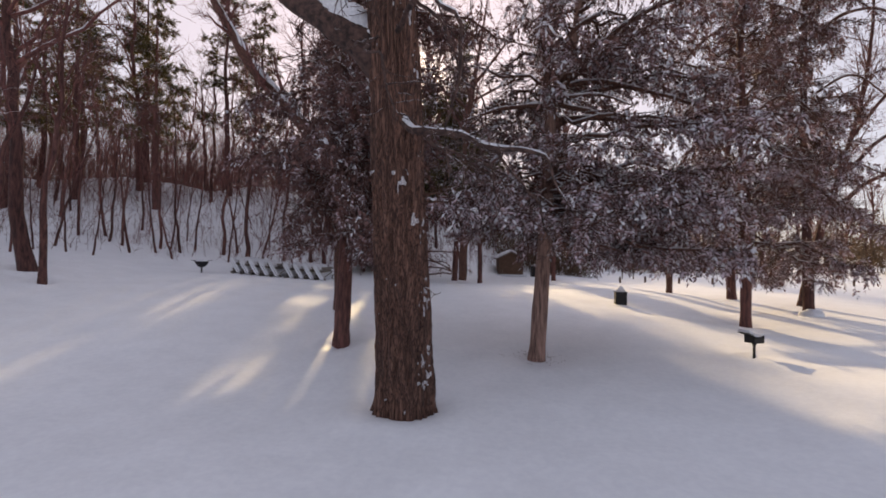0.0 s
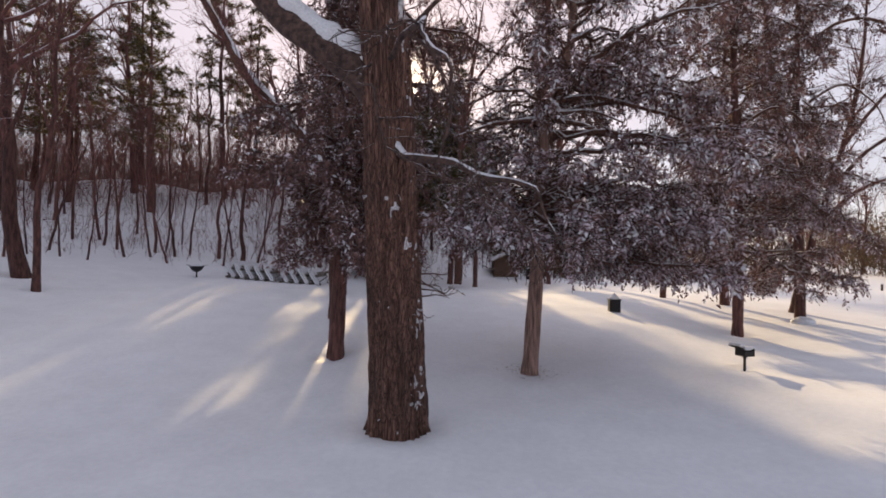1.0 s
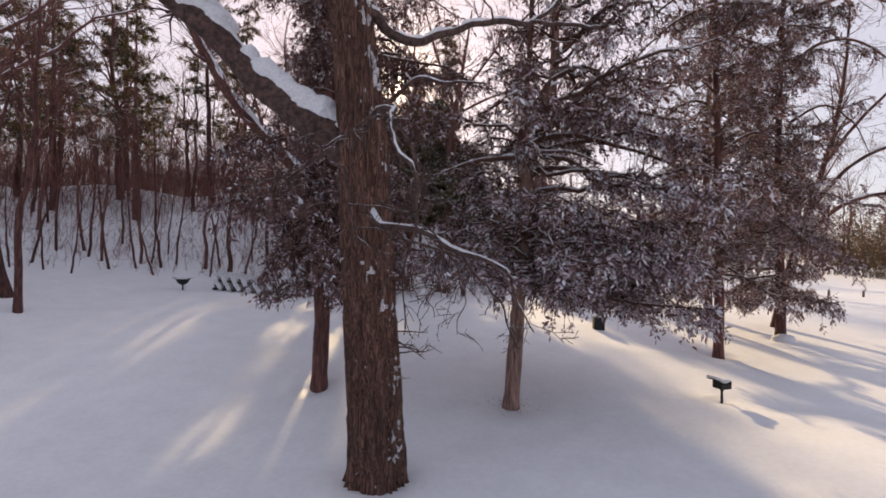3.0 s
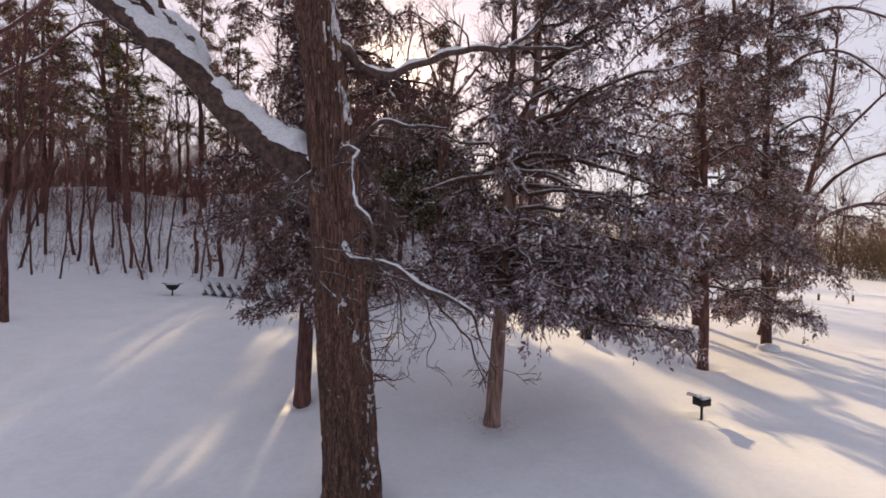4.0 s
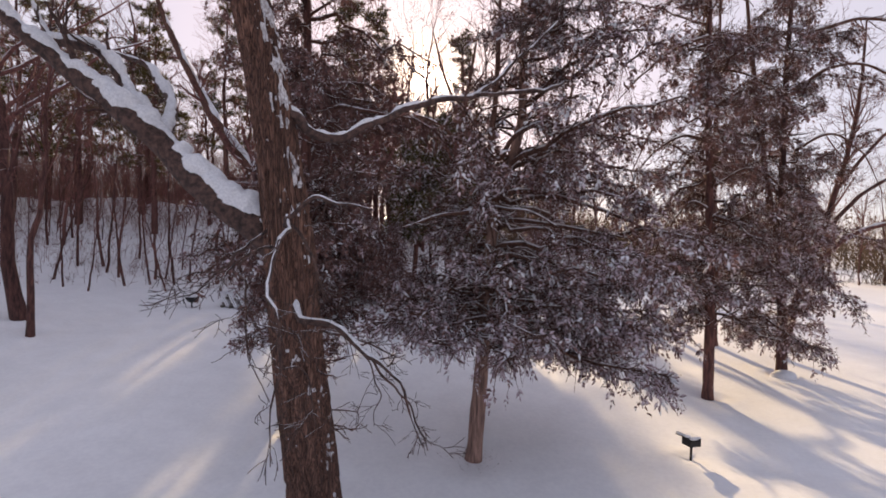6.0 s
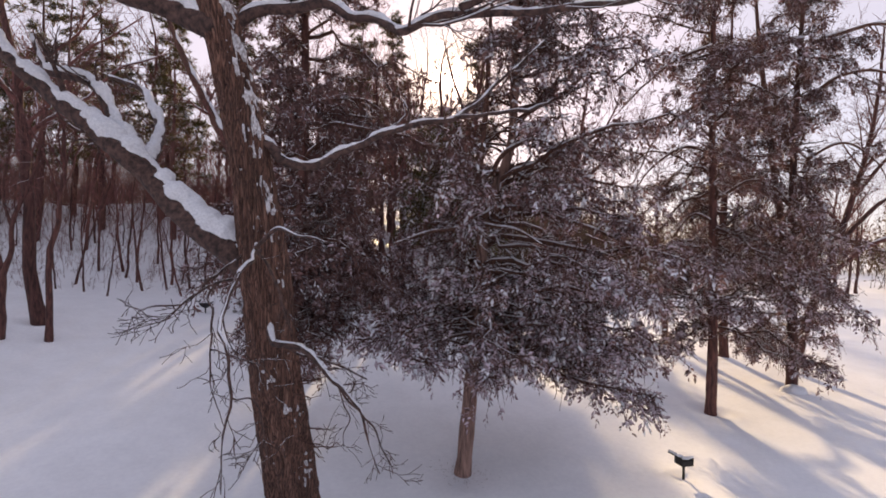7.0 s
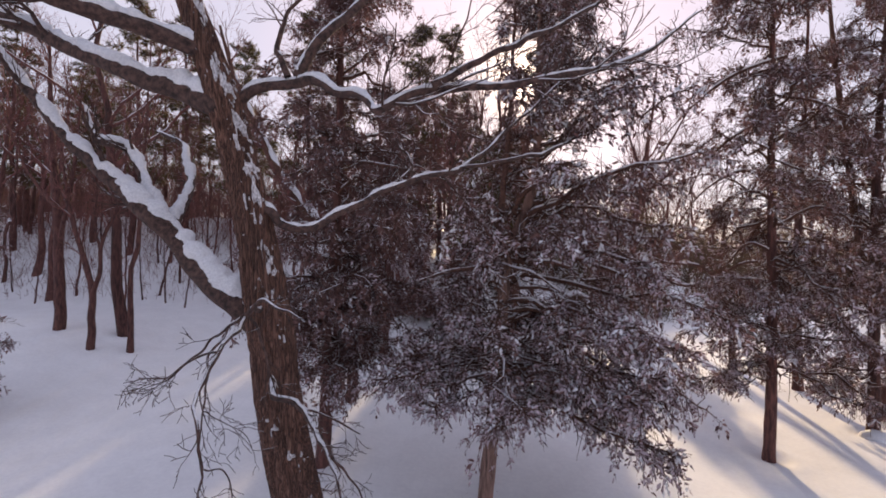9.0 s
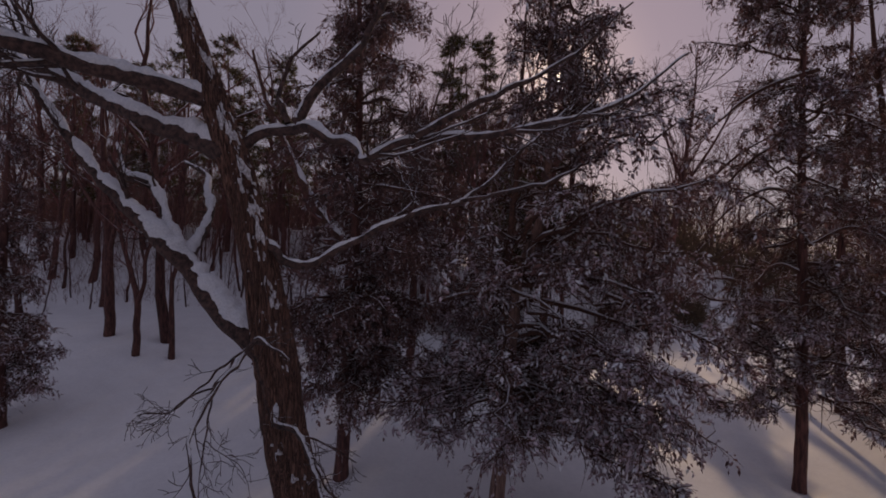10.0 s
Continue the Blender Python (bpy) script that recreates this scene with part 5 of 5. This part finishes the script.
brush("brush", "far brown woodland beyond the plain", 2200, lambda g, n: (g.uniform(-20, 190, n), g.uniform(112, 150, n)), (6, 14), 404, 0.8, rad=0.06, side=3)
brush("brush", "low brown woodland behind the lawn", 1500, lambda g, n: (g.uniform(-9, 30, n), g.uniform(56, 84, n)), (2.5, 5.5), 406, 0.28, rad=0.03, side=4)

brush("brush", "dark low thicket on the slope behind the shed", 900, lambda g, n: (g.uniform(-4.5, 7.5, n), g.uniform(40.5, 50, n)), (0.9, 2.8), 407, 0.2, rad=0.016, side=6)

# ---- park things ----


def snow_heap(size, at, seed, parent, name="snow_cap", label="cap of fresh white snow"):
    bm = bmesh.new()
    bmesh.ops.create_icosphere(bm, subdivisions=3, radius=1.0)
    for v in bm.verts:
        k = 1 + 0.12 * noise.noise(v.co * 2.3 + Vector((seed, 0, 0)))
        v.co = Vector((v.co.x * size[0] * k, v.co.y * size[1] * k, max(v.co.z, -0.12) * size[2] * k))
    bmesh.ops.translate(bm, verts=bm.verts, vec=Vector(at))
    return part(name, bm, SNOW_TREE, parent, label, True)


def rod(a, b, r, bm=None, sides=10):
    bm = bm or bmesh.new()
    a, b = Vector(a), Vector(b)
    got = bmesh.ops.create_cone(bm, cap_ends=True, segments=sides, radius1=r, radius2=r, depth=(b - a).length)["verts"]
    bmesh.ops.transform(bm, matrix=Matrix.Translation((a + b) / 2) @ (b - a).to_track_quat("Z", "Y").to_matrix().to_4x4(), verts=got)
    return bm


def park_grill(at, turn, lid=True, k=1.0):
    t = thing("park_grill", "black iron park grill on a post with snow on it", "grill", "park grills", (at[0], at[1], gz(*at)), turn)
    part("post", rod((0, 0, -0.3), (0, 0, 0.29), 0.027), BLACK_IRON, t)
    part("collar", rod((0, 0, 0.24), (0, 0, 0.29), 0.042), BLACK_IRON, t)
    w, d, h, z = 0.27 * k, 0.24 * k, 0.16 * k, 0.29
    bm = box((w, d, 0.012), (0, 0, z + 0.006))
    box((w, 0.012, h), (0, d / 2, z + h / 2), bm=bm)
    box((0.012, d, h), (-w / 2, 0, z + h / 2), bm=bm)
    box((0.012, d, h), (w / 2, 0, z + h / 2), bm=bm)
    box((w, 0.012, h * 0.72), (0, -d / 2, z + h * 0.36), bm=bm)
    part("firebox", bm, BLACK_IRON, t)
    bm = bmesh.new()
    for i in range(9):
        rod((-w / 2 + 0.05 + i * (w - 0.1) / 8, -d / 2, z + h - 0.03), (-w / 2 + 0.05 + i * (w - 0.1) / 8, d / 2, z + h - 0.03), 0.007, bm, 6)
    grate = part("grate", bm, BLACK_IRON, t)
    snow_heap((w * 0.5, d * 0.46, 0.07), (0.0, 0.0, z + h - 0.025), 3, grate)
    part("snow_slab", box((w + 0.05, d + 0.04, 0.05), (0.01, 0.02, z + h + 0.02), 0.02, (0, 6, 4)), SNOW_TREE, t, "slab of white snow")
    if lid:
        slab = part("side_shelf", box((0.17, 0.26, 0.012), (-w / 2 - 0.06, 0.04, z + h + 0.03), 0.004, (0, 18, 8)), BLACK_IRON, t)
        part("snow_slab", box((0.20, 0.28, 0.055), (-w / 2 - 0.04, 0.04, z + h + 0.065), 0.02, (0, 18, 8)), SNOW_TREE, slab, "slab of white snow")
    return t


park_grill((6.06, 12.47), 25)


def bowl_grill(at, turn):
    """A round fire bowl with a flat tray rim on a thin post."""
    t = thing("park_grill", "black bowl-shaped park grill filled with snow", "grill", "park grills", (at[0], at[1], gz(*at) - 0.17), turn)
    part("post", rod((0, 0, -0.3), (0, 0, 0.45), 0.035), BLACK_IRON, t)
    bm = bmesh.new()
    rows = []
    for r, z in ((0.05, 0.42), (0.13, 0.45), (0.21, 0.53), (0.26, 0.62), (0.30, 0.70), (0.275, 0.70), (0.23, 0.62), (0.17, 0.55)):
        rows.append([bm.verts.new((r * math.cos(i * math.tau / 20) * 1.1, r * math.sin(i * math.tau / 20), z)) for i in range(20)])
    for a, b in zip(rows, rows[1:]):
        for i in range(20):
            bm.faces.new((a[i], a[(i + 1) % 20], b[(i + 1) % 20], b[i]))
    bm.faces.new(rows[0][::-1])
    bm.faces.new(rows[-1])
    bowl = part("fire_bowl", bm, BLACK_IRON, t)
    snow_heap((0.27, 0.24, 0.09), (0, 0, 0.69), 12, bowl)
    for s in (-1, 1):
        part("side_shelf", box((0.16, 0.22, 0.02), (s * 0.37, 0, 0.735), 0.005, (0, s * -6, 0)), BLACK_IRON, t)


bowl_grill((-13.5, 22.6), 10)


def trash_can(at):
    t = thing("trash_can", "square dark litter bin with a peaked heap of snow", "litter bin", "", (at[0], at[1], gz(*at)), 4)
    w, h = 0.36, 0.48
    for i in range(8):
        x = -w / 2 + 0.03 + i * (w - 0.06) / 7
        for y in (-w / 2, w / 2):
            part("slat", box((0.048, 0.02, h), (x, y, h / 2 - 0.05), 0.003), BLACK_IRON, t)
        if 0 < i < 7:
            for xx in (-w / 2, w / 2):
                part("slat", box((0.02, 0.048, h), (xx, x, h / 2 - 0.05), 0.003), BLACK_IRON, t)
    part("liner", rod((0, 0, -0.05), (0, 0, h - 0.06), w / 2 - 0.03, None, 24), BLACK_IRON, t)
    part("rim", box((w + 0.05, w + 0.05, 0.03), (0, 0, h - 0.05), 0.006), BLACK_IRON, t)
    bm = bmesh.new()
    bmesh.ops.create_cone(bm, cap_ends=True, segments=24, radius1=0.2, radius2=0.03, depth=0.22)
    bmesh.ops.subdivide_edges(bm, edges=bm.edges[:], cuts=2, use_grid_fill=True)
    for v in bm.verts:
        v.co += v.co.normalized() * 0.02 * noise.noise(v.co * 9)
        v.co.z += h + 0.07
    part("snow_cap", bm, SNOW_TREE, t, "peaked heap of white snow", True)


trash_can((4.8, 19.4))


def park_shed(at, turn):
    t = thing("park_shed", "small brown board shed with a snow-covered gable roof", "shed", "", (at[0], at[1], gz(*at)), turn)
    w, d, h, peak = 1.75, 1.7, 1.25, 1.68
    part("plinth", box((w + 0.5, d + 0.5, 0.14), (0, 0, 0.02), 0.02), SNOW_TREE, t, "snowy base slab")
    n = 12
    for i in range(n):
        x = -w / 2 + (i + 0.5) * w / n
        top = h + (peak - h) * (1 - abs(x) / (w / 2))
        for y in (-d / 2, d / 2):
            part("board", box((w / n - 0.012, 0.03, top - 0.05), (x, y, 0.07 + (top - 0.05) / 2), 0.004), SHED_WOOD, t)
    for i in range(n):
        y = -d / 2 + (i + 0.5) * d / n
        for x in (-w / 2, w / 2):
            part("board", box((0.03, d / n - 0.012, h - 0.08), (x, y, 0.07 + (h - 0.08) / 2), 0.004), SHED_WOOD, t)
    part("door", box((0.65, 0.03, 1.05), (0.1, -d / 2 - 0.03, 0.60), 0.006), SHED_WOOD, t)
    a = math.degrees(math.atan2(peak - h, w / 2))
    for s in (-1, 1):
        L = math.hypot(w / 2, peak - h) + 0.28
        roof = part("roof_slope", box((L, d + 0.5, 0.06), (s * (w / 4 + 0.1), 0, (h + peak) / 2 + 0.02), 0.01, (0, s * a, 0)), GREY_WOOD, t)
        part("roof_snow", box((L + 0.02, d + 0.54, 0.13), (s * (w / 4 + 0.1), 0, (h + peak) / 2 + 0.11), 0.05, (0, s * a, 0)), SNOW_TREE, roof, "thick white snow on the roof")
    return t


park_shed((0.9, 38.2), 8)


def crate(at, turn):
    t = thing("storage_box", "low dark storage box with snow on its lid", "box", "", (at[0], at[1], gz(*at)), turn)
    part("body", box((1.0, 0.7, 0.75), (0, 0, 0.36), 0.02), BLACK_IRON, t)
    lid = part("lid", box((1.06, 0.76, 0.06), (0, 0, 0.77), 0.015), BLACK_IRON, t)
    snow_heap((0.5, 0.34, 0.12), (0, 0, 0.8), 8, lid)


crate((3.0, 38.3), 5)


def info_board(at, turn):
    t = thing("notice_board", "dark board on two posts with a heap of snow on top", "notice board", "", (at[0], at[1], gz(*at)), turn)
    for x in (-0.42, 0.42):
        part("post", box((0.09, 0.09, 1.3), (x, 0, 0.5), 0.01), SHED_WOOD, t)
    part("panel", box((0.95, 0.07, 0.36), (0, 0, 0.97), 0.01), SHED_WOOD, t)
    snow_heap((0.6, 0.3, 0.26), (0, 0, 1.15), 9, t)


info_board((10.4, 42.5), -10)


def picnic_table(at, turn, mesh_from=None):
    """A table stood up on its side for the winter, leaning, with snow on its upper face."""
    t = thing("picnic_table", "picnic table stood on edge for winter, buried in snow", "picnic table", "row of stored tables", (at[0], at[1], gz(*at) - 0.12), turn)
    tilt = -58
    for i in range(5):
        part("top_board", box((1.8, 0.135, 0.04), (0, -0.30 + i * 0.15 * 0.62, 0.16 + i * 0.15 * 0.9), 0.008, (tilt, 0, 0)), GREY_WOOD, t)
    for x in (-0.65, 0.65):
        part("leg", box((0.09, 0.75, 0.04), (x, 0.22, 0.36), 0.008, (35, 0, 0)), GREY_WOOD, t)
        part("cross_piece", box((0.04, 0.09, 0.8), (x, -0.05, 0.45), 0.008, (tilt + 90, 0, 0)), GREY_WOOD, t)
    part("snow_cover", box((1.86, 0.88, 0.19), (0, -0.15, 0.51), 0.07, (tilt, 0, 0)), SNOW_TREE, t, "thick snow lying on the tilted top")
    return t


first = picnic_table((-12.2, 24.3), -90)
for n in range(1, 9):
    x, y = -12.2 + n * 0.47 + (0.25 if n > 4 else 0), 24.3 + n * 0.05
    copy_thing(first, pose(x, y, gz(x, y) - 0.12, 0, 0, -90 + (n * 37 % 9) - 4))

drift = thing("snow_drift", "white drift banked against the tree's foot", "snow drift", "", (11.45, 20.05, gz(11.45, 20.05)))
snow_heap((0.42, 0.34, 0.30), (0.05, 0.08, -0.02), 21, drift, "drift")

# low posts along the far edge of the lawn
for n in range(14):
    x, y = 8.5 + n * 1.9, 36.5 + 0.9 * math.sin(n * 1.7)
    t = thing("bollard", "short dark wooden post in the snow", "post", "posts along the lawn's edge", (x, y, gz(x, y)))
    part("post", rod((0, 0, -0.2), (0, 0, 0.42), 0.07), SHED_WOOD, t)
    snow_heap((0.09, 0.09, 0.08), (0, 0, 0.42), n, t, "snow_cap")
